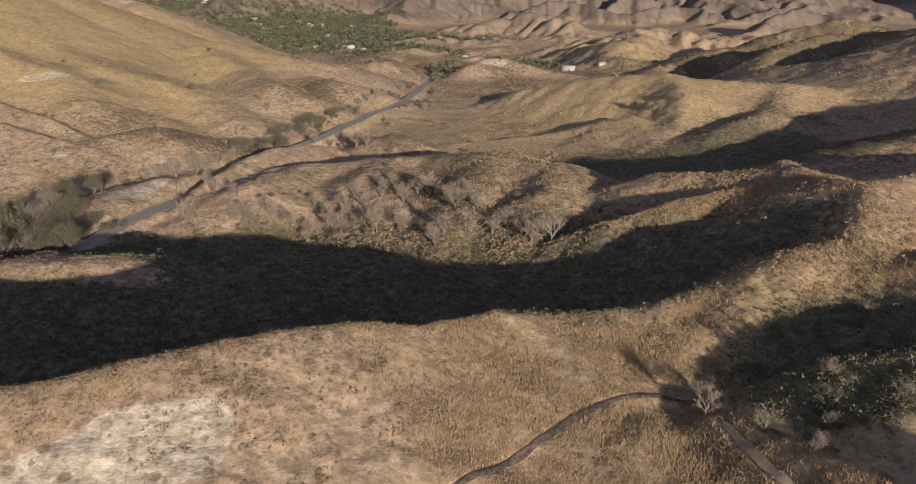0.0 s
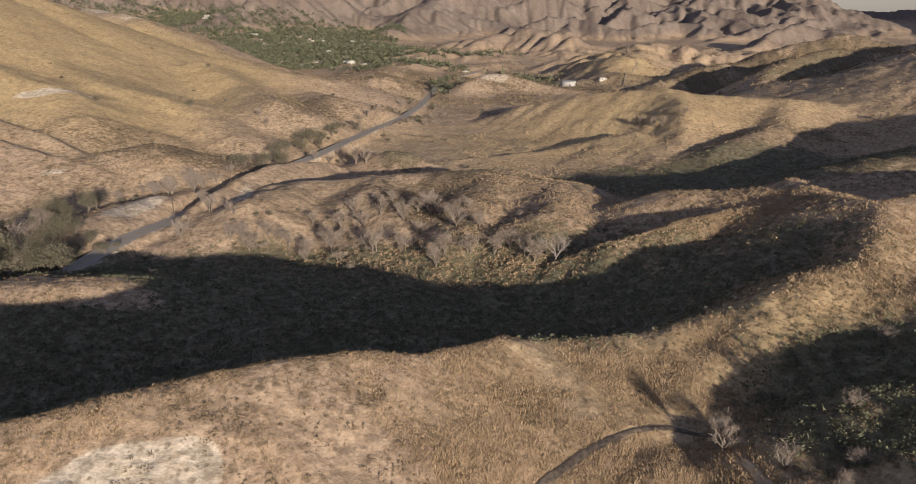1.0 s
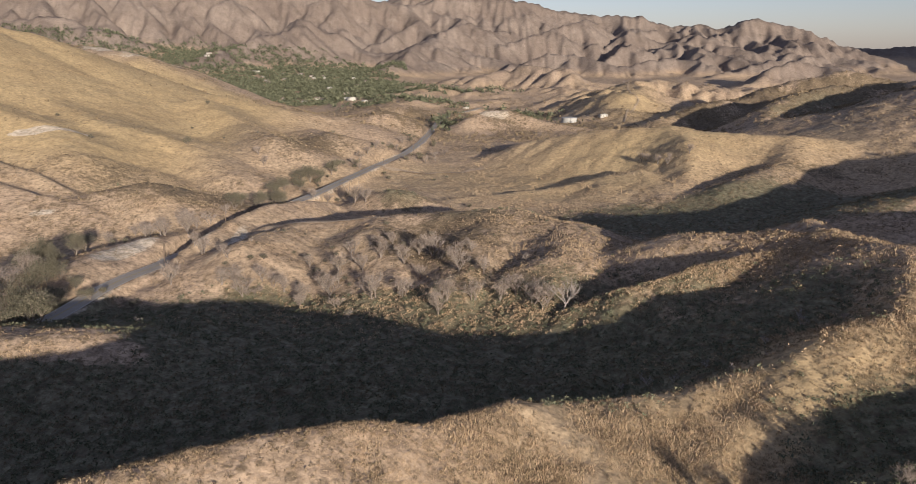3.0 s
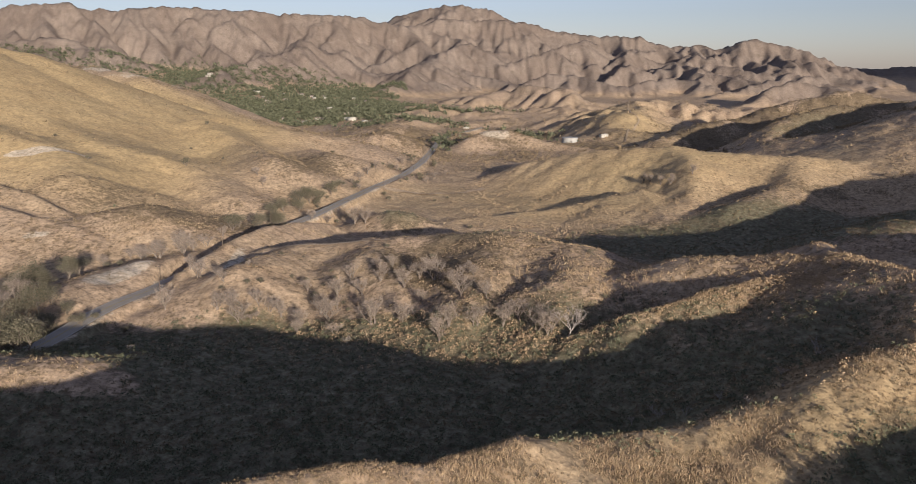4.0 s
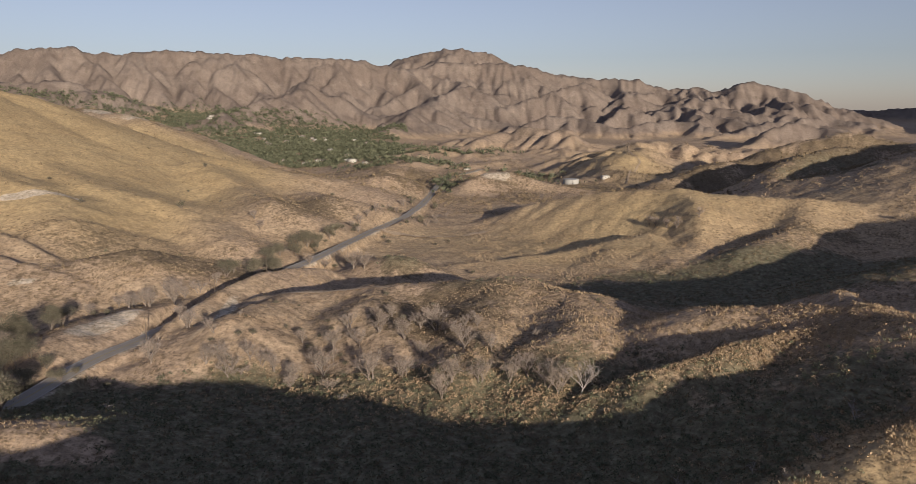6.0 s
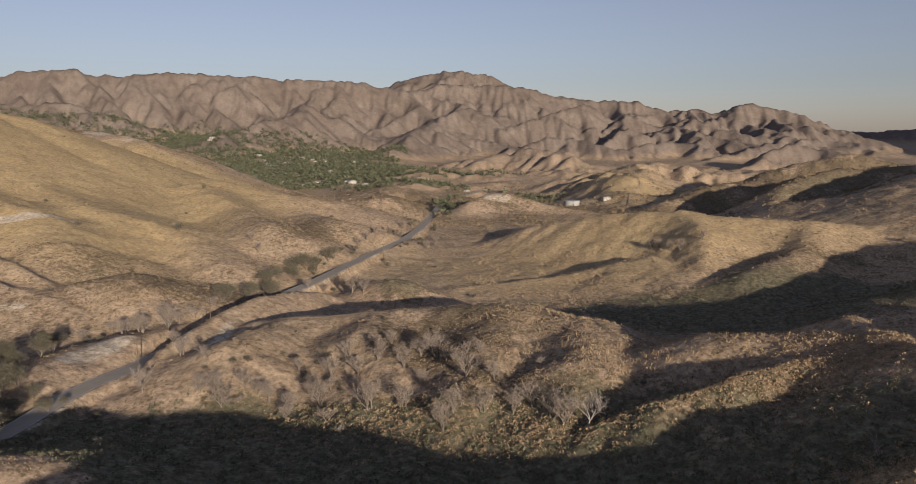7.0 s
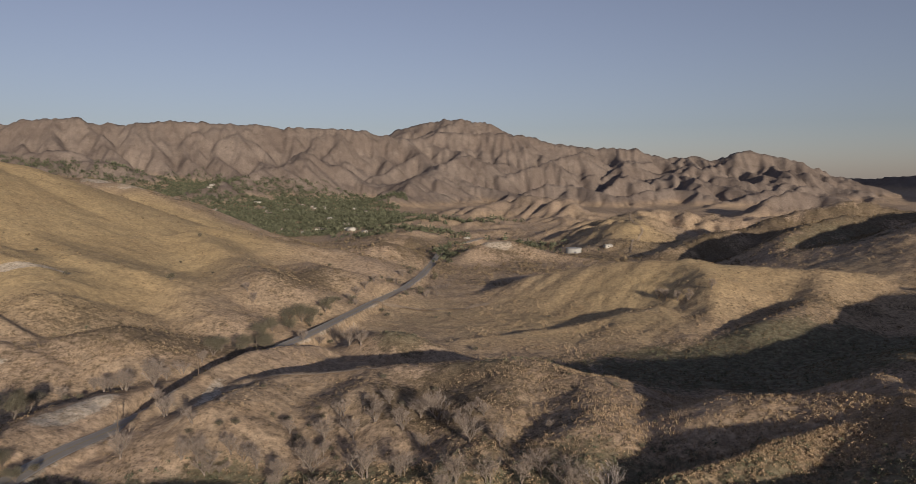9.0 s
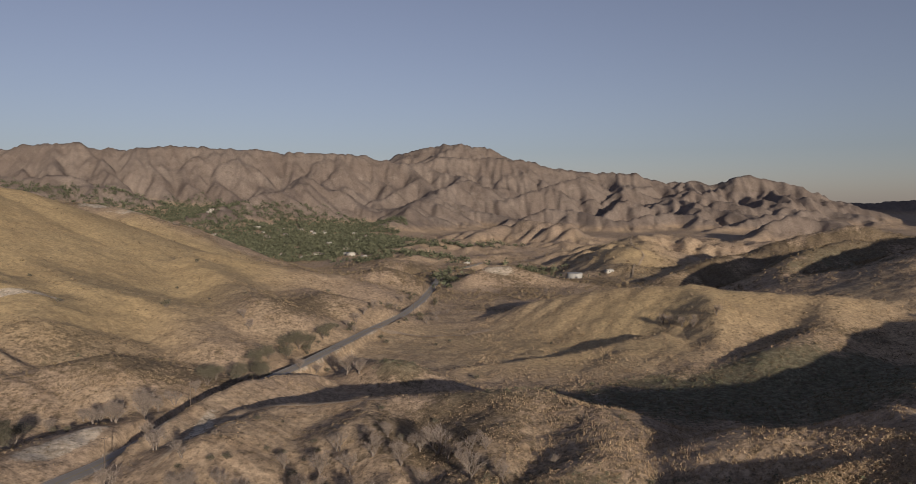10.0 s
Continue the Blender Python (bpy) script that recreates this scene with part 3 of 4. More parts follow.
def ribbon(name, track, offset, width, lift, material, step=3.0):
    q, right = along_track(track, step)
    rows = []
    for side in (-0.5, 0.5):
        e = q.copy()
        e[:, :2] += right * (offset + side * width)
        e[:, 2] += lift
        rows.append(e)
    n = len(q)
    verts = [tuple(v) for v in np.concatenate(rows)]
    faces = [(i, i + n, i + n + 1, i + 1) for i in range(n - 1)]
    return mesh_object(name, verts, faces, material)


road = tagged(ribbon("road", ROAD, 0, 7.8, 0.0, ASPHALT), "grey two-lane asphalt road", "road", kind="structure")


# ---------------------------------------------------------------- paints of the plants and the built things
def speckled(name, dark, light, rough=0.9, size=0.0):
    """A dull paint that varies from piece to piece, and with noise where a size is given."""
    def build(nodes, links, bsdf):
        ramp = nodes.new("ShaderNodeMix")
        ramp.data_type = "RGBA"
        ramp.inputs[6].default_value, ramp.inputs[7].default_value = (*dark, 1), (*light, 1)
        where = nodes.new("ShaderNodeNewGeometry")
        if size:
            n = nodes.new("ShaderNodeTexNoise")
            n.inputs["Scale"].default_value, n.inputs["Detail"].default_value = 1 / size, 5
            links.new(where.outputs["Position"], n.inputs["Vector"])
            spread = nodes.new("ShaderNodeMapRange")
            spread.inputs["From Min"].default_value, spread.inputs["From Max"].default_value = 0.3, 0.7
            links.new(n.outputs["Fac"], spread.inputs["Value"])
            links.new(spread.outputs[0], ramp.inputs[0])
        else:
            links.new(where.outputs["Random Per Island"], ramp.inputs[0])
        links.new(ramp.outputs[2], bsdf.inputs["Base Color"])
        bsdf.inputs["Roughness"].default_value = rough
        bsdf.inputs["Specular IOR Level"].default_value = 0.2
    return paint(name, build)


BARK = speckled("grey_bark", (0.15, 0.12, 0.1), (0.3, 0.25, 0.21), size=0.5)
PALE_BARK = speckled("bleached_bark", (0.3, 0.26, 0.23), (0.5, 0.44, 0.4), size=0.4)
TWIG = speckled("dry_twigs", (0.2, 0.16, 0.13), (0.45, 0.37, 0.31))
PALE_TWIG = speckled("bleached_twigs", (0.26, 0.22, 0.195), (0.42, 0.36, 0.325))
OLIVE = speckled("olive_leaves", (0.06, 0.058, 0.037), (0.24, 0.212, 0.15))
GREEN = speckled("green_leaves", (0.05, 0.056, 0.035), (0.175, 0.178, 0.112))
SCRUB = speckled("scrub_twigs", (0.13, 0.098, 0.058), (0.3, 0.225, 0.142))
GULLY = speckled("olive_scrub_leaves", (0.085, 0.092, 0.055), (0.21, 0.208, 0.135))
STRAW = speckled("dry_grass_blades", (0.3, 0.215, 0.13), (0.52, 0.39, 0.255))
WOOD = speckled("weathered_wood", (0.1, 0.075, 0.055), (0.2, 0.155, 0.12), size=0.4)
STUCCO = speckled("pale_stucco", (0.42, 0.39, 0.345), (0.6, 0.56, 0.5), size=2.0)
ROOF = speckled("grey_brown_roof", (0.24, 0.18, 0.15), (0.36, 0.3, 0.27), size=1.5)
GLASS = flat_paint("dark_window", (0.05, 0.06, 0.07), 0.2)
LINE = speckled("worn_white_line", (0.45, 0.44, 0.42), (0.7, 0.69, 0.66), size=1.5)
YELLOW = speckled("worn_yellow_line", (0.4, 0.3, 0.1), (0.55, 0.42, 0.16), size=1.5)
CABLE = flat_paint("black_cable", (0.04, 0.04, 0.04), 0.6)
DIRT = speckled("packed_dirt", (0.33, 0.245, 0.165), (0.5, 0.39, 0.28), size=1.2)
# dirt darkened in colour to stand in for shade in the path's cut
SHADED_DIRT = speckled("shade_darkened_track", (0.06, 0.05, 0.042), (0.22, 0.17, 0.13), size=0.8)
STEEL = speckled("pale_tank_steel", (0.34, 0.33, 0.31), (0.43, 0.42, 0.395), size=3.0)


def mesh_of(name, verts, faces, material):
    """A mesh from numpy arrays of places and of triangles or quads."""
    me = bpy.data.meshes.new(name)
    verts, faces = np.asarray(verts, np.float32), np.asarray(faces, np.int32)
    me.vertices.add(len(verts))
    me.vertices.foreach_set("co", verts.ravel())
    me.loops.add(faces.size)
    me.loops.foreach_set("vertex_index", faces.ravel())
    me.polygons.add(len(faces))
    me.polygons.foreach_set("loop_start", (np.arange(len(faces)) * faces.shape[1]).astype(np.int32))
    me.update(calc_edges=True)
    me.materials.append(material)
    return me


def part(name, me, parent, label=""):
    ob = new(name, me)
    ob.parent = parent
    if label:
        ob["label"] = label
    return ob


# ---------------------------------------------------------------- the road's lines
ribbon("edge_line", ROAD, -3.45, 0.2, 0.012, LINE).parent = road
ribbon("edge_line", ROAD, 3.45, 0.2, 0.012, LINE).parent = road
ribbon("centre_line", ROAD, -0.14, 0.14, 0.012, YELLOW).parent = road
ribbon("centre_line", ROAD, 0.14, 0.14, 0.012, YELLOW).parent = road


def draped(name, points, width, material, label, lift=0.06, step=1.0):
    """A dirt track that lies on the ground."""
    q, right = along_track([(x, y, 0) for x, y in points], step)
    rows, across = [], (-0.5, -0.25, 0.0, 0.25, 0.5)
    wander = 1 + 0.35 * fractal(q[:, 0], q[:, 1], 6.0, 2, 88)
    for f in across:
        e = q.copy()
        e[:, :2] += right * (f * width * wander)[:, None]
        e[:, 2] = land(e[:, 0], e[:, 1]) + lift - (0.05 if abs(f) == 0.5 else 0)
        rows.append(e)
    n = len(q)
    faces = [(a * n + i, (a + 1) * n + i, (a + 1) * n + i + 1, a * n + i + 1) for a in range(len(across) - 1) for i in range(n - 1)]
    return tagged(new(name, mesh_of(name, np.concatenate(rows), faces, material)), label, "track", kind="structure")


FOOTPATH = ((-8, 82), (3, 93), (12, 102), (18, 109), (24, 114), (31, 120), (36, 123), (42, 124), (46, 121))
SPUR_PATH = ((47, 109), (48, 104), (49, 98), (50, 94), (54, 84))
BANK_TRACK = ((-99, 283), (-95, 291), (-92, 303), (-90, 318), (-88, 334), (-82, 341), (-68, 344), (-50, 343), (-32, 339))
# the near path's dark colour paints the shade of its cut
draped("dirt_track", FOOTPATH, 1.25, SHADED_DIRT, "footpath across the dry grass, coloured dark for its shaded cut", 0.25)
draped("dirt_track", SPUR_PATH, 1.4, DIRT, "pale worn footpath along a spur", 0.2)
draped("dirt_track", ((340, 1480), (310, 1370), (292, 1280), (283, 1220), (290, 1192), (276, 1162), (250, 1095), (225, 1010)), 2.6, DIRT, "brown dirt track up a grassy hill", 0.8, 6)
draped("dirt_track", ((-68, 586), (-50, 592), (-28, 590), (0, 600), (20, 620)), 6, DIRT, "pale dirt side track beside the road", 0.5, 3)
draped("dirt_track", BANK_TRACK, 2.6, DIRT, "pale dirt track along the road bank", 0.3, 2)


# ---------------------------------------------------------------- trees
def limb(bag, start, end, r0, r1, sides=5):
    """Adds a tapered limb to a bag of places and triangles."""
    verts, faces = bag
    a, b = Vector(start), Vector(end)
    d = (b - a).normalized()
    u = d.orthogonal().normalized()
    v = d.cross(u)
    base = len(verts)
    for centre, r in ((a, r0), (b, r1)):
        for k in range(sides):
            t = 2 * math.pi * k / sides
            verts.append(tuple(centre + r * (math.cos(t) * u + math.sin(t) * v)))
    for k in range(sides):
        m = (k + 1) % sides
        faces.append((base + k, base + m, base + sides + m))
        faces.append((base + k, base + sides + m, base + sides + k))


def twig(bag, start, end, wide, dice):
    verts, faces = bag
    a, b = Vector(start), Vector(end)
    side = (b - a).cross(Vector((dice.uniform(-1, 1), dice.uniform(-1, 1), dice.uniform(-1, 1))))
    side = side.normalized() * wide * 0.5 if side.length > 1e-6 else Vector((wide, 0, 0))
    n = len(verts)
    verts += [tuple(a - side), tuple(a + side), tuple(b)]
    faces.append((n, n + 1, n + 2))


def leaf(bag, at, size, dice):
    verts, faces = bag
    d = [Vector((dice.gauss(0, 1), dice.gauss(0, 1), dice.gauss(0, 0.8))).normalized() * size * dice.uniform(0.5, 1.1) for _ in range(3)]
    n = len(verts)
    verts += [tuple(at + v) for v in d]
    faces.append((n, n + 1, n + 2))


def build_tree(seed, height, spread, bark, foliage, kind, label, group="", forks=5, twigs=9, stems=1):
    """A tree with its base at the origin: tapered trunk and limbs, and a crown of twigs or of small leaves."""
    dice = random.Random(seed)
    wood, crown, tips = ([], []), ([], []), []

    def grow(at, way, length, thick, level):
        bent = at + way * length * 0.5 + Vector((dice.uniform(-1, 1), dice.uniform(-1, 1), dice.uniform(-0.3, 0.3))) * length * 0.08
        end = bent + (way + Vector((dice.uniform(-1, 1), dice.uniform(-1, 1), dice.uniform(-0.2, 0.6))) * 0.3).normalized() * length * 0.5
        sides = 6 if level == 0 else 4 if level == 1 else 3
        limb(wood, at, bent, thick, thick * 0.82, sides)
        limb(wood, bent, end, thick * 0.82, thick * 0.6, sides)
        if level >= 3:
            tips.append((end, (end - at).normalized(), length))
            return
        for k in range(forks if level == 0 else dice.choice((2, 3, 3))):
            turn = 2 * math.pi * (k + dice.random()) / (forks if level == 0 else 3)
            out = Vector((math.cos(turn), math.sin(turn), 0)) * spread * dice.uniform(0.5, 1.1)
            nxt = (way * 0.8 + out + Vector((0, 0, 0.25))).normalized()
            grow(end if dice.random() < 0.6 else bent, nxt, length * dice.uniform(0.72, 0.98), thick * 0.52, level + 1)

    for k in range(stems):
        lean = Vector((dice.uniform(-0.5, 0.5), dice.uniform(-0.5, 0.5), 0)) * (1.2 if stems > 1 else 0.3)
        grow(Vector((lean.x * 0.3, lean.y * 0.3, -0.4)), (Vector((0, 0, 1)) + lean * 0.6).normalized(), height * (0.15 if kind == "bare" and stems > 1 else 0.26), height * 0.016 + 0.03, 0)
    for end, way, length in tips:
        for _ in range(twigs):
            out = (way + Vector((dice.gauss(0, 0.7), dice.gauss(0, 0.7), dice.gauss(0.15, 0.6)))).normalized()
            start = end - way * length * dice.uniform(0, 1.3)
            far = start + out * length * dice.uniform(0.5, 1.3)
            if kind == "bare":
                twig(crown, start, far, 0.016 + 0.0018 * height, dice)
                mid = start.lerp(far, 0.5)
                twig(crown, mid, mid + (out + Vector((dice.gauss(0, 0.8), dice.gauss(0, 0.8), dice.gauss(0, 0.8)))).normalized() * length * 0.45, 0.013 + 0.0016 * height, dice)
            else:
                leaf(crown, far, height * 0.027, dice)
                leaf(crown, start.lerp(far, 0.5), height * 0.024, dice)
    high = max(v[2] for v in crown[0])
    fit = height / high
    for bag in (wood, crown):
        for n, v in enumerate(bag[0]):
            bag[0][n] = (v[0] * fit, v[1] * fit, v[2] * fit)
    thing = new(name_of[kind])
    tagged(thing, label, "shrub" if kind == "bush" else "tree", group)
    part("trunk", mesh_of("trunk", wood[0], wood[1], bark), thing)
    part("crown", mesh_of("crown", crown[0], crown[1], foliage), thing)
    return thing


name_of = {"bare": "bare_tree", "leafy": "tree", "bush": "shrub"}


def plant(models, spots, seed, low=0.8, high=1.2, label=""):
    """Copies of the model trees at (x, y) or (x, y, size), each turned and sized by chance, standing on the ground."""
    dice = random.Random(seed)
    xs, ys = np.array([s[0] for s in spots], float), np.array([s[1] for s in spots], float)
    zs = land(xs, ys)
    for n, s in enumerate(spots):
        size = (s[2] if len(s) > 2 else 1.0) * dice.uniform(low, high)
        m = Matrix.Translation((s[0], s[1], float(zs[n]) - 0.15)) @ Matrix.Rotation(dice.uniform(0, 6.28), 4, "Z") @ Matrix.Diagonal((size, size, size * dice.uniform(0.9, 1.1), 1))
        made = copy_thing(dice.choice(models), m)
        if label:
            made["label"] = label


def model_set(count, **how):
    made = []
    for n in range(count):
        how["seed"] += 1
        made.append(build_tree(**how))
    return made


grey = model_set(6, seed=10, height=9.5, spread=0.8, bark=BARK, foliage=TWIG, kind="bare", label="leafless grey tree with fine twigs on a dry slope", group="leafless trees", forks=4, twigs=11, stems=2)
white = model_set(3, seed=30, height=4.2, spread=0.8, bark=PALE_BARK, foliage=PALE_TWIG, kind="bare", label="dead bleached tree in the shaded gully", group="bleached dead trees", forks=4, twigs=9)
olive = model_set(4, seed=50, height=8.5, spread=0.75, bark=BARK, foliage=OLIVE, kind="leafy", label="dusty olive-grey tree beside the road", group="roadside trees", forks=5, twigs=24, stems=2)
leafy = model_set(3, seed=70, height=11.0, spread=0.5, bark=BARK, foliage=GREEN, kind="leafy", label="dense dark green tree among the houses", group="green trees", forks=5, twigs=40)
bush = model_set(3, seed=90, height=2.6, spread=1.0, bark=BARK, foliage=OLIVE, kind="bush", label="low dark olive shrub on the dry hillside", group="hillside shrubs", forks=5, twigs=16, stems=3)


# near slope
plant(grey, ((46, 114, 0.85), (68, 118, 0.6), (53, 106, 0.5), (88, 143, 0.5), (58, 99, 0.5), (64, 106, 0.42), (76, 108, 0.42)), 1, label="leafless grey tree at the head of a gully")
# the shaded gully
plant(white, ((43, 173, 0.85), (48, 170, 0.7), (56, 172, 0.8), (70, 174, 0.8), (84, 187, 1.15), (37, 173, 0.65), (59, 164, 0.6), (67, 167, 0.5), (92, 182, 0.6),
              (-38, 243, 0.8), (31, 229, 2.4), (61, 385, 2.0)), 2)
plant(white, ((-100, 226, 0.7),), 3, label="pale bushy tree standing in the shade")
# the wooded hill
plant(grey, ((-65, 268), (-74, 272, 0.9), (-82, 268, 0.9), (-31, 257, 1.1), (-22, 282), (-11, 291, 1.2), (-1, 266, 0.9), (4, 246, 1.1), (12, 244), (18, 245, 0.9),
             (22, 236, 0.9), (-17, 294), (-32, 289, 1.1), (-38, 283, 0.9), (-48, 286), (-70, 270, 0.8), (-58, 263, 0.9), (-8, 240), (-5, 247), (-88, 268), (-44, 297, 0.9),
             (-48, 267, 1.1), (-21, 257), (26, 232, 0.8), (-60, 290, 0.8), (-28, 300, 0.8), (8, 262, 0.8), (-15, 270, 0.9), (-54, 278, 0.9), (-78, 262, 0.9)), 4)
plant(bush, ((-57, 286, 1.2), (-30, 306), (-81, 283), (-77, 286), (-51, 299), (-90, 280), (-68, 300, 0.8)), 5)
_dice = random.Random(44)
plant(grey, [(_dice.uniform(-96, 24), _dice.uniform(252, 300), _dice.uniform(0.35, 0.7)) for _ in range(22)], 44)
plant(bush, [(_dice.uniform(-90, 60), _dice.uniform(245, 330), _dice.uniform(0.5, 1.0)) for _ in range(24)], 45)
# beside the road
plant(olive, ((-165, 277, 1.1), (-160, 286, 1.2), (-156, 297), (-148, 262, 1.0), (-141, 231, 1.1), (-132, 228, 1.0), (-142, 240, 1.1), (-150, 246), (-172, 300), (-164, 320, 0.9),
              (-150, 225, 1.1), (-158, 238, 1.2), (-139, 252, 0.9), (-152, 232, 1.0), (-165, 250, 1.1), (-175, 270, 1.0), (-147, 216, 0.9), (-162, 222, 1.0), (-128, 222, 0.9), (-136, 218, 1.0), (-150, 256, 0.9), (-146, 268, 0.8), (-155, 282, 0.9), (-170, 246, 1.0), (-139, 264, 0.45), (-140, 256, 0.5), (-129, 254, 0.4)), 6, 1.15, 1.65)
plant(grey, ((-108, 272, 1.1), (-138, 339, 1.0), (-143, 334), (-135, 336), (-128, 345, 1.2), (-131, 352, 1.2), (-147, 345, 0.9), (-130, 362, 0.9), (-163, 340, 0.8), (-155, 350, 0.7),
             (-127, 372, 0.8), (-124, 388, 0.8), (-106, 300, 0.9), (-112, 308, 0.8)), 7, 0.85, 1.15, label="leafless grey tree beside the road bank")
plant(grey, ((-150, 240, 1.1), (-143, 226, 1.0), (-156, 268, 1.1), (-168, 286, 1.0), (-136, 240, 0.9), (-160, 258, 1.1)), 16, label="tall leafless grey tree among the roadside trees")
plant(bush, ((-181, 341, 1.5), (-160, 337, 1.4), (-117, 258, 1.3), (-152, 332, 1.2), (-128, 262, 1.4), (-134, 258, 1.3)), 8)
plant(olive, ((-116, 458, 1.0), (-112, 470, 0.9), (-109, 500, 1.0), (-103, 505, 1.1), (-97, 511, 1.0), (-92, 526, 0.8), (-109, 440, 0.9), (-113, 418, 0.8), (-122, 410, 0.8),
              (-123, 400, 0.8), (-90, 540, 0.7), (-107, 428, 0.7), (-104, 478, 0.8)), 9, 1.3, 1.7)
plant(grey, ((-64, 446, 1.5), (-57, 440, 1.2), (-84, 462, 1.0), (-81, 597, 0.8), (-77, 612, 0.8), (-72, 631, 0.9), (-66, 672, 0.8), (-84, 580, 0.8), (-78, 570, 0.7), (-90, 450, 0.8),
             (-60, 700, 0.8), (-58, 739, 0.9), (-30, 640, 0.7), (-22, 655, 0.7), (-24, 690, 0.7), (-15, 705, 0.7)), 10, 0.85, 1.15, label="leafless grey tree along the road")
_dice = random.Random(46)
_verge = []
for _ in range(46):
    _y = _dice.uniform(425, 800)
    _verge.append((float(np.interp(_y, [p[1] for p in ROAD], [p[0] for p in ROAD])) + _dice.choice((-1, -1, 1)) * _dice.uniform(9, 19), _y, _dice.uniform(0.4, 0.8)))
plant(olive, _verge[:20], 46, label="small dusty olive tree on the road verge")
plant(bush, [(x, y, 2.2 * s) for x, y, s in _verge[20:]], 47, label="olive-grey shrub on the road verge")
# far slopes
plant(olive, ((-193, 528, 0.85), (-237, 705, 0.6), (-244, 493, 0.5)), 11, label="lone round olive tree on the golden hillside")
plant(grey, ((161, 524, 0.9), (138, 545, 0.9), (143, 534, 0.8), (147, 525, 0.8), (150, 532, 0.7), (-138, 523, 0.7), (-144, 531, 0.7), (-137, 518, 0.6), (298, 519, 0.9), (135, 552, 0.7)), 12)
plant(bush, ((5, 454, 1.5), (-20, 560), (-10, 575), (60, 560), (-190, 600), (-160, 590), (-120, 700, 1.3), (-60, 800, 1.4), (-230, 640), (-300, 560, 1.2)), 13)
plant(leafy, ((-28, 954), (-22, 980, 0.8), (-12, 940, 0.7), (-20, 1010), (-32, 870, 0.8), (-15, 1049), (-6, 1100), (10, 960, 0.6), (-18, 1130), (4, 1140),
              (100, 1150, 0.9), (108, 1145), (115, 1150), (122, 1142), (129, 1150), (136, 1142), (143, 1148), (150, 1140, 0.9), (73, 1000, 0.6), (89, 1005, 0.6), (104, 1010, 0.6), (120, 1015, 0.6),
              (140, 1040, 0.6), (165, 1035, 0.5), (175, 1050, 0.6), (190, 1048, 0.5)), 14)
for model in grey + white + olive + leafy + bush:
    for piece in (model, *model.children_recursive):
        bpy.data.objects.remove(piece)


# ---------------------------------------------------------------- houses, tank and poles
def box(bag, x0, y0, z0, x1, y1, z1):
    n = len(bag[0])
    bag[0].extend([(x, y, z) for z in (z0, z1) for x, y in ((x0, y0), (x1, y0), (x1, y1), (x0, y1))])
    for a, b, c, d in ((0, 3, 2, 1), (4, 5, 6, 7), (0, 1, 5, 4), (1, 2, 6, 5), (2, 3, 7, 6), (3, 0, 4, 7)):
        bag[1].append((n + a, n + b, n + c, n + d))


def house(long, deep, tall, label, roof_paint=None):
    """A small house with its gable roof, door and windows."""
    thing = tagged(new("house"), label, "house", "houses in the valley")
    walls = ([], [])
    box(walls, -long / 2, -deep / 2, -1.5, long / 2, deep / 2, tall)
    wall = part("wall", mesh_of("wall", *walls, STUCCO), thing)
    e, top = 0.5, tall + deep * 0.22
    v = [(-long / 2 - e, -deep / 2 - e, tall), (long / 2 + e, -deep / 2 - e, tall), (long / 2 + e, deep / 2 + e, tall), (-long / 2 - e, deep / 2 + e, tall),
         (-long / 2 - e, 0, top), (long / 2 + e, 0, top)]
    v += [(x, y, z - 0.25) for x, y, z in v]
    f = [(0, 1, 5, 4), (2, 3, 4, 5), (6, 10, 11, 7), (8, 11, 10, 9), (0, 6, 7, 1), (2, 8, 9, 3), (0, 4, 10, 6), (3, 9, 10, 4), (1, 7, 11, 5), (2, 5, 11, 8)]
    roof = part("roof", mesh_of("roof", v, f, roof_paint or ROOF), thing)
    b = ([], [])
    box(b, long * 0.22, deep * 0.08, tall, long * 0.22 + 0.9, deep * 0.08 + 0.7, top + 0.8)
    part("chimney", mesh_of("chimney", *b, STUCCO), roof)
    count = max(2, int(long / 4))
    for k in range(count):
        x = -long / 2 + (k + 0.5) * long / count
        b = ([], [])
        if k == count // 2:
            box(b, x - 0.5, -deep / 2 - 0.06, 0, x + 0.5, -deep / 2 + 0.02, 2.1)
            door = part("door", mesh_of("door", *b, WOOD), thing)
            b = ([], [])
            box(b, x + 0.34, -deep / 2 - 0.11, 1.0, x + 0.42, -deep / 2 - 0.06, 1.12)
            part("door_handle", mesh_of("door_handle", *b, STEEL), door)
        else:
            box(b, x - 0.8, -deep / 2 - 0.06, 0.9, x + 0.8, -deep / 2 + 0.02, 2.2)
            window = part("window", mesh_of("window", *b, GLASS), thing)
            b = ([], [])
            box(b, x - 0.95, -deep / 2 - 0.16, 0.8, x + 0.95, -deep / 2 + 0.02, 0.9)
            part("sill", mesh_of("sill", *b, STUCCO), window)
            b = ([], [])
            for x0, x1, z0, z1 in ((-0.9, -0.8, 0.9, 2.3), (0.8, 0.9, 0.9, 2.3), (-0.8, 0.8, 2.2, 2.3), (-0.04, 0.04, 0.9, 2.2)):
                box(b, x + x0, -deep / 2 - 0.1, z0, x + x1, -deep / 2 + 0.02, z1)
            part("window_frame", mesh_of("window_frame", *b, STUCCO), window)
    return thing


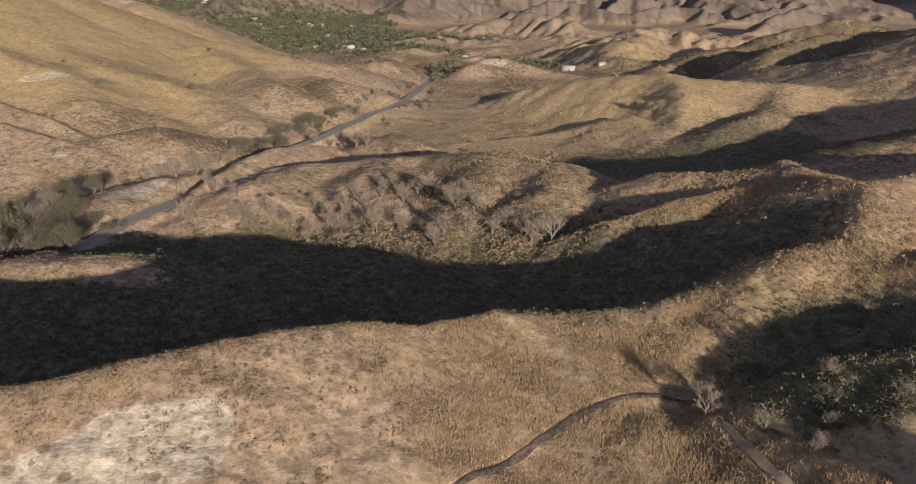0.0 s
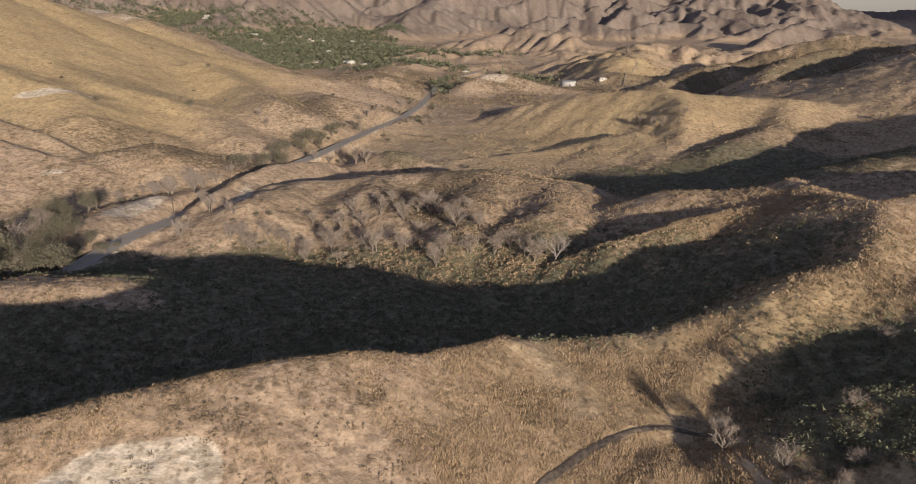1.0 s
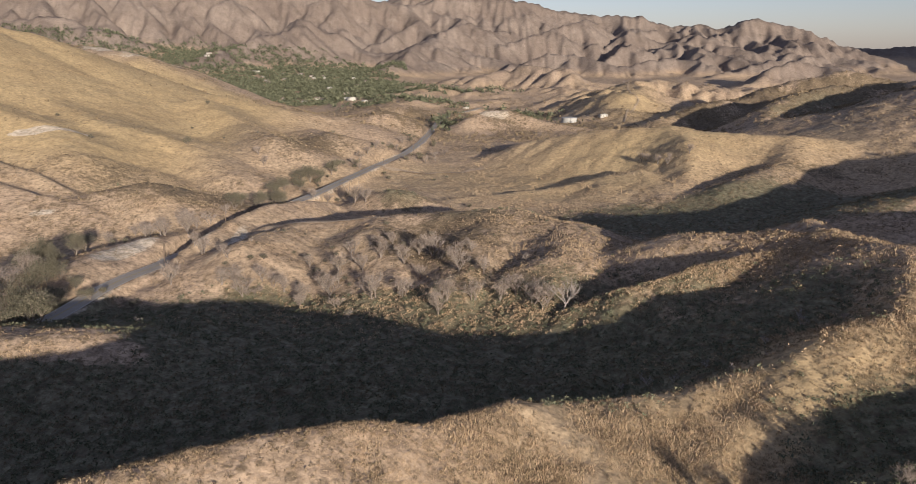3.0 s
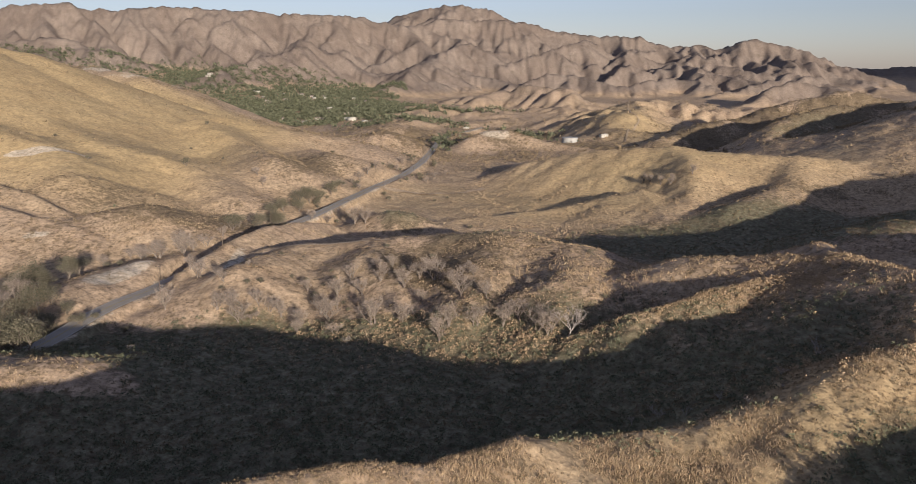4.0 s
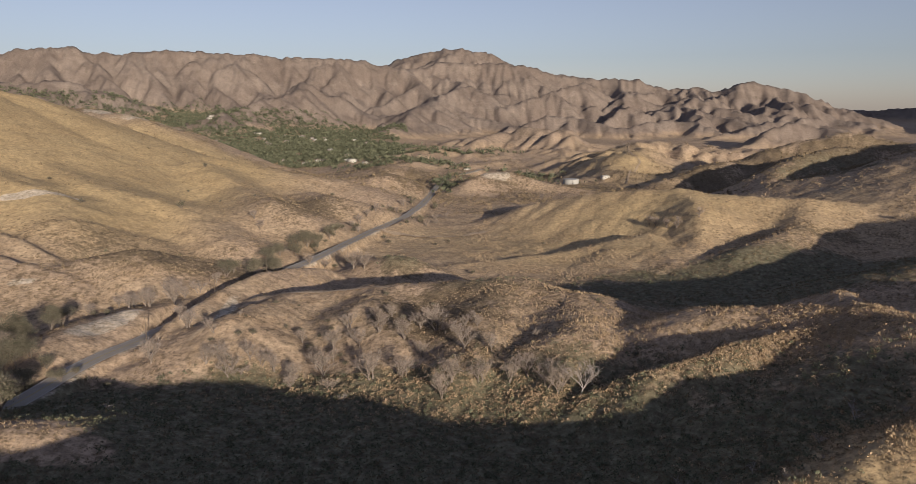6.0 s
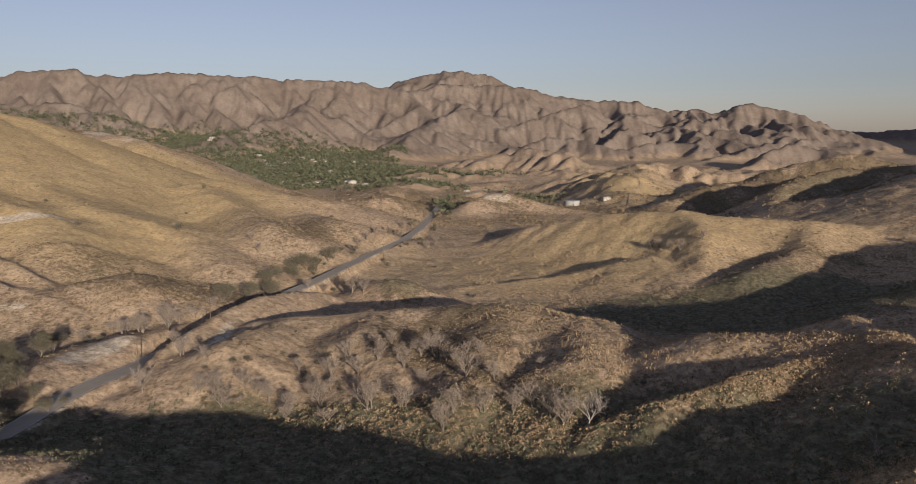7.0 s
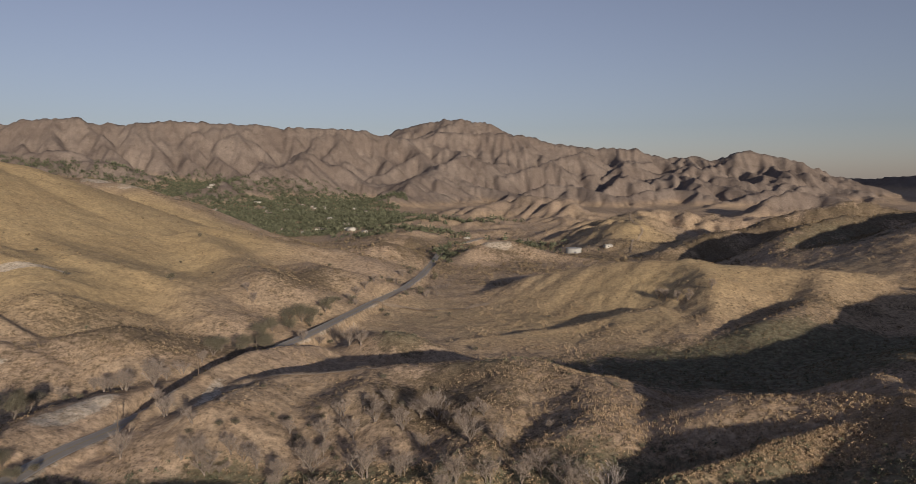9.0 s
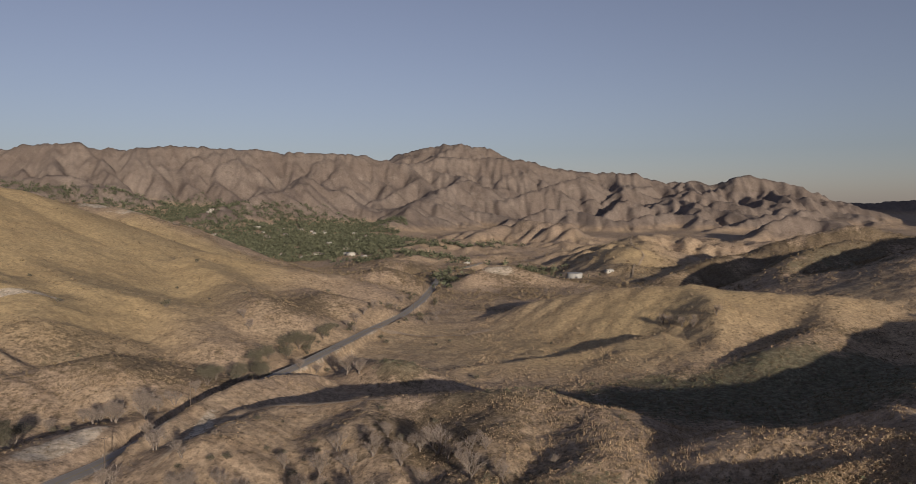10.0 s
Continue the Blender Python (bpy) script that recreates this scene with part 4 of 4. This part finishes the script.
def stand(model, spots, seed):
    dice = random.Random(seed)
    xs, ys = np.array([s[0] for s in spots], float), np.array([s[1] for s in spots], float)
    for (x, y), z in zip(spots, land(xs, ys)):
        copy_thing(model, Matrix.Translation((x, y, float(z))) @ Matrix.Rotation(dice.uniform(-0.6, 0.6), 4, "Z"))


house_a = house(14, 8, 2.8, "pale low house with a grey-brown roof among trees")
house_b = house(18, 9, 4.8, "two-storey white house among trees", STUCCO)
house_c = house(11, 7, 2.7, "small pale house with a light roof", STUCCO)
stand(house_b, ((-218, 1500), (56, 1800), (-560, 2060)), 1)
stand(house_c, ((205, 1056), (12, 1400), (94, 1180), (-261, 1560), (80, 1160), (-235, 1530)), 2)
_dice = random.Random(5)
_spots = [(_dice.uniform(-0.42, -0.12), _dice.uniform(1450, 2150)) for _ in range(44)]
_spots = [(a * r, r) for a, r in _spots]
stand(house_a, _spots[:26], 3)
stand(house_c, _spots[26:], 4)
for model in (house_a, house_b, house_c):
    for piece in (model, *model.children_recursive):
        bpy.data.objects.remove(piece)


def water_tank(x, y, radius, tall):
    """A round white steel tank with a shallow cone for a lid."""
    thing = tagged(new("water_tank"), "large round white steel tank on a levelled pad", "tank")
    n = 36
    ring = [(radius * math.cos(2 * math.pi * k / n), radius * math.sin(2 * math.pi * k / n)) for k in range(n)]
    v = [(a, b, -2) for a, b in ring] + [(a, b, tall) for a, b in ring]
    part("shell", mesh_of("shell", v, [(k, (k + 1) % n, n + (k + 1) % n, n + k) for k in range(n)], STEEL), thing)
    v = [(1.02 * a, 1.02 * b, tall) for a, b in ring] + [(0, 0, tall + radius * 0.12)]
    part("lid", mesh_of("lid", v, [(k, (k + 1) % n, n) for k in range(n)], STEEL), thing)
    ladder = new("ladder")
    ladder.parent = thing
    for side in (-0.3, 0.3):
        b = ([], [])
        box(b, side - 0.04, -radius - 0.3, -0.5, side + 0.04, -radius - 0.22, tall + 0.9)
        part("rail", mesh_of("rail", *b, WOOD), ladder)
    for k in range(int(tall / 0.45)):
        b = ([], [])
        limb(b, (-0.3, -radius - 0.26, 0.2 + 0.45 * k), (0.3, -radius - 0.26, 0.2 + 0.45 * k), 0.025, 0.025, 5)
        part("rung", mesh_of("rung", *b, WOOD), ladder)
    thing.location = (x, y, float(land(np.array([x]), np.array([y]))[0]))


water_tank(158.0, 1062.0, 11.0, 6.5)


def utility_pole():
    thing = tagged(new("utility_pole"), "weathered wooden utility pole with a crossarm beside the road", "utility pole", "utility poles along the road")
    shaft = ([], [])
    limb(shaft, (0, 0, -1), (0, 0, 11), 0.17, 0.11, 8)
    part("pole", mesh_of("pole", *shaft, WOOD), thing)
    arm = ([], [])
    box(arm, -1.2, -0.07, 10.2, 1.2, 0.07, 10.36)
    part("crossarm", mesh_of("crossarm", *arm, WOOD), thing)
    for x in (-1.1, -0.4, 0.4, 1.1):
        pin = ([], [])
        limb(pin, (x, 0, 10.36), (x, 0, 10.6), 0.05, 0.04, 6)
        part("insulator", mesh_of("insulator", *pin, GLASS), thing)
    return thing


POLES = ((-152, 190), (-140, 226), (-117, 290), (-110, 345), (-106, 415), (-75, 497), (-60, 580), (-42, 668), (-32, 770), (-24, 900))
one_pole = utility_pole()
_z = land(np.array([p[0] for p in POLES], float), np.array([p[1] for p in POLES], float))
for (x, y), z in zip(POLES, _z):
    copy_thing(one_pole, Matrix.Translation((x, y, float(z))) @ Matrix.Rotation(-0.2, 4, "Z"))
for piece in (one_pole, *one_pole.children_recursive):
    bpy.data.objects.remove(piece)
for (ax, ay), az, (bx, by), bz in zip(POLES, _z, POLES[1:], _z[1:]):
    for off in (-1.1, 1.1):
        bag = ([], [])
        pts = [Vector((ax + off + (bx - ax) * f, ay + (by - ay) * f, az + 10.6 + (bz - az) * f - 4 * 1.6 * f * (1 - f))) for f in np.linspace(0, 1, 11)]
        for a, b in zip(pts, pts[1:]):
            limb(bag, a, b, 0.02, 0.02, 3)
        tagged(new("cable", mesh_of("cable", *bag, CABLE)), "thin black overhead cable between two poles", "cable", "overhead cables")


# ---------------------------------------------------------------- scrub, grass and the far woods
def clump_model(dice, blades, wide, tall, flat):
    """One clump as an array of triangles: leaves thrown round a low dome."""
    tri = []
    for _ in range(blades):
        a, r = dice.uniform(0, 6.283), math.sqrt(dice.random())
        h = tall * (1 - 0.75 * r * r) * dice.uniform(0.25, 1.0)
        c = np.array([wide * r * math.cos(a), wide * r * math.sin(a), h])
        spread = np.array([[dice.gauss(0, 1) for _ in range(3)] for _ in range(3)])
        spread /= np.linalg.norm(spread, axis=1)[:, None]
        tri.append(c + spread * flat * dice.uniform(0.6, 1.2))
    return np.array(tri)


def blade_model(dice, blades, wide, tall):
    """A tuft of dry grass: narrow blades that lean outwards."""
    tri = []
    for _ in range(blades):
        a, r = dice.uniform(0, 6.283), wide * math.sqrt(dice.random())
        foot = np.array([r * math.cos(a), r * math.sin(a), -0.05])
        lean = np.array([dice.gauss(0, 0.35), dice.gauss(0, 0.35), 1.0]) * tall * dice.uniform(0.6, 1.1)
        side = np.array([-math.sin(a * 3), math.cos(a * 3), 0]) * wide * 0.22
        tri.append(np.array([foot - side, foot + side, foot + lean]))
    return np.array(tri)


def strew(name, models, x, y, size, material, label, category, seed):
    """One joined mesh of clumps that stand on the ground."""
    dice = np.random.default_rng(seed)
    z = land(x, y)
    which, turn = dice.integers(0, len(models), len(x)), dice.uniform(0, 6.283, len(x))
    rows = []
    for k, tri in enumerate(models):
        pick = which == k
        c, s = np.cos(turn[pick]), np.sin(turn[pick])
        p = tri.reshape(1, -1, 3) * size[pick][:, None, None]
        q = np.stack([p[..., 0] * c[:, None] - p[..., 1] * s[:, None] + x[pick][:, None], p[..., 0] * s[:, None] + p[..., 1] * c[:, None] + y[pick][:, None],
                      p[..., 2] + z[pick][:, None]], -1)
        rows.append(q.reshape(-1, 3))
    verts = np.concatenate(rows)
    return tagged(new(name, mesh_of(name, verts, np.arange(len(verts)).reshape(-1, 3), material)), label, category, kind="stuff")


def sector(count, near, far, seed, half=36.0, power=1.0):
    """Random places in the wedge of land ahead; a higher power puts more of them near."""
    dice = np.random.default_rng(seed)
    a = np.radians(dice.uniform(-half, half, count))
    f = dice.random(count) ** power
    r = near * (far / near) ** f
    return r * np.sin(a), r * np.cos(a), dice


_pick = random.Random(77)
bushes = [clump_model(_pick, 9, 0.75, 0.9, 0.36) for _ in range(10)]
big_bushes = [clump_model(_pick, 18, 0.8, 1.0, 0.3) for _ in range(8)]
tufts = [blade_model(_pick, 4, 0.4, 0.75) for _ in range(12)]
woods = [clump_model(_pick, 15, 0.75, 1.5, 0.45) for _ in range(8)]


def strew_scrub(count, near, far, seed, low, high, need, models, name):
    x, y, dice = sector(count, near, far, seed)
    cover = ground_cover(x, y, 0 * x)
    clumpy = fractal(x, y, 9, 3, 61)
    road_off, _ = near_road(x, y, ROAD)
    keep = (cover[:, 0] * (1 - np.clip(cover[:, 1], 0, 1)) + 0.25 * clumpy > need + 0.3 * dice.random(count)) & (road_off > 6)
    x, y = x[keep], y[keep]
    size = dice.uniform(low, high, len(x)) * np.clip(np.hypot(x, y) / 300, 1, 2.2)
    strew(name, models, x, y, size, SCRUB, "brown and olive dry scrub", "scrub", seed)


strew_scrub(26000, 75, 190, 201, 0.25, 0.65, 0.1, bushes, "near_scrub")
strew_scrub(31000, 180, 420, 202, 0.3, 0.8, 0.05, bushes, "hill_scrub")
strew_scrub(30000, 380, 1500, 203, 0.4, 0.9, 0.12, bushes, "far_scrub")
strew_scrub(26000, 800, 2300, 204, 0.6, 1.6, 0.08, bushes, "distant_scrub")


def strew_grass(count, near, far, seed, low, high):
    x, y, dice = sector(count, near, far, seed)
    cover = ground_cover(x, y, 0 * x)
    road_off, _ = near_road(x, y, ROAD)
    drifts = fractal(x, y, 14, 4, 66)
    for path, clear in ((FOOTPATH, 1.0), (SPUR_PATH, 1.1), (BANK_TRACK, 2.2)):
        road_off = np.minimum(road_off, near_road(x, y, [(a, b, 0) for a, b in path])[0] + 5.5 - clear)
    keep = (dice.random(count) > cover[:, 1] * 2.5 + np.clip(olive_scrub_and_shade(x, y) - 0.25, 0, 1) * 2) & (road_off > 5.5) & (drifts > -0.9 + 0.7 * dice.random(count))
    x, y, tall = x[keep], y[keep], (0.5 + 0.5 * smooth(-25, 25, x) + 0.35 * drifts)[keep]
    strew("dry_grass", tufts, x, y, dice.uniform(low, high, len(x)) * np.clip(tall, 0.35, 1.4), STRAW, "pale golden dry grass tufts", "grass", seed)


strew_grass(135000, 75, 200, 301, 0.4, 1.0)
strew_grass(52000, 190, 420, 302, 0.6, 1.3)
strew_grass(40000, 400, 850, 303, 0.9, 1.7)


def strew_gully():
    """Round olive bushes crowded together in the shaded gullies."""
    x, y, dice = sector(26000, 90, 480, 311)
    keep = (olive_scrub_and_shade(x, y) > 0.3 + 0.5 * dice.random(len(x))) & (near_road(x, y, ROAD)[0] > 6)
    x, y = x[keep], y[keep]
    strew("gully_scrub", big_bushes, x, y, dice.uniform(0.5, 1.5, len(x)), GULLY, "dense olive-green scrub in the shaded gullies", "scrub", 312)


def strew_tussocks():
    """Golden tussocks on the foot of the wooded hill and the spur beside it."""
    dice = np.random.default_rng(321)
    rows = [(dice.normal(cx, rx, n), dice.normal(cy, ry, n)) for cx, cy, rx, ry, n in ((-15, 250, 32, 11, 1100), (78, 230, 22, 7, 1500), (20, 232, 16, 6, 500), (105, 245, 14, 12, 600), (100, 180, 26, 12, 700))]
    x, y = np.concatenate([r[0] for r in rows]), np.concatenate([r[1] for r in rows])
    strew("tussocks", big_bushes, x, y, dice.uniform(0.5, 1.3, len(x)), STRAW, "golden dry grass tussocks on a slope", "grass", 322)


strew_gully()
strew_tussocks()


def valley_wood():
    """The green trees that fill the valley floor, with gaps for the houses."""
    x, y, dice = sector(80000, 1150, 2900, 401, 36, 0.8)
    side = x / y
    edge = 0.035 * fractal(x, y, 150, 4, 91)
    left = -0.62 + edge
    right = np.interp(y, (1250, 1400, 1570, 1860, 2280, 2500, 2750, 2900), (-0.28, -0.21, -0.14, -0.06, -0.07, -0.13, -0.34, -0.38)) + edge
    z = land(x, y)
    low = z < valley_floor(x, y) + 55
    keep = (side > left) & (side < right) & low & (fractal(x, y, 60, 4, 92) > -0.75) & (y > 1250)
    for hx, hy in _spots:
        keep &= ~((np.abs(x - hx) < 9) & (y < hy + 6) & (y > hy - 48))
    x, y = x[keep], y[keep]
    strew("valley_trees", woods, x, y, 3.2 + 6.5 * dice.random(len(x)) ** 1.7, GREEN, "dense green trees filling the valley floor", "trees", 402)


valley_wood()


def grove(spots, seed, low, high):
    dice = np.random.default_rng(seed)
    x = np.concatenate([np.full(n, cx) + dice.normal(0, rx, n) for cx, cy, rx, ry, n in spots])
    y = np.concatenate([np.full(n, cy) + dice.normal(0, ry, n) for cx, cy, rx, ry, n in spots])
    strew("green_grove", woods, x, y, dice.uniform(low, high, len(x)), GREEN, "rows of dark green trees by the houses", "trees", seed)


grove(((-50, 1440, 50, 18, 90), (-170, 1400, 22, 14, 40), (-110, 1480, 40, 12, 40), (-20, 1000, 8, 40, 26), (-160, 1330, 20, 10, 14), (-80, 1630, 42, 9, 60), (5, 1660, 35, 9, 50), (125, 1285, 28, 9, 40), (-14, 1140, 16, 14, 24), (-165, 1505, 22, 10, 26), (90, 1700, 30, 12, 16)), 501, 4.5, 8.5)
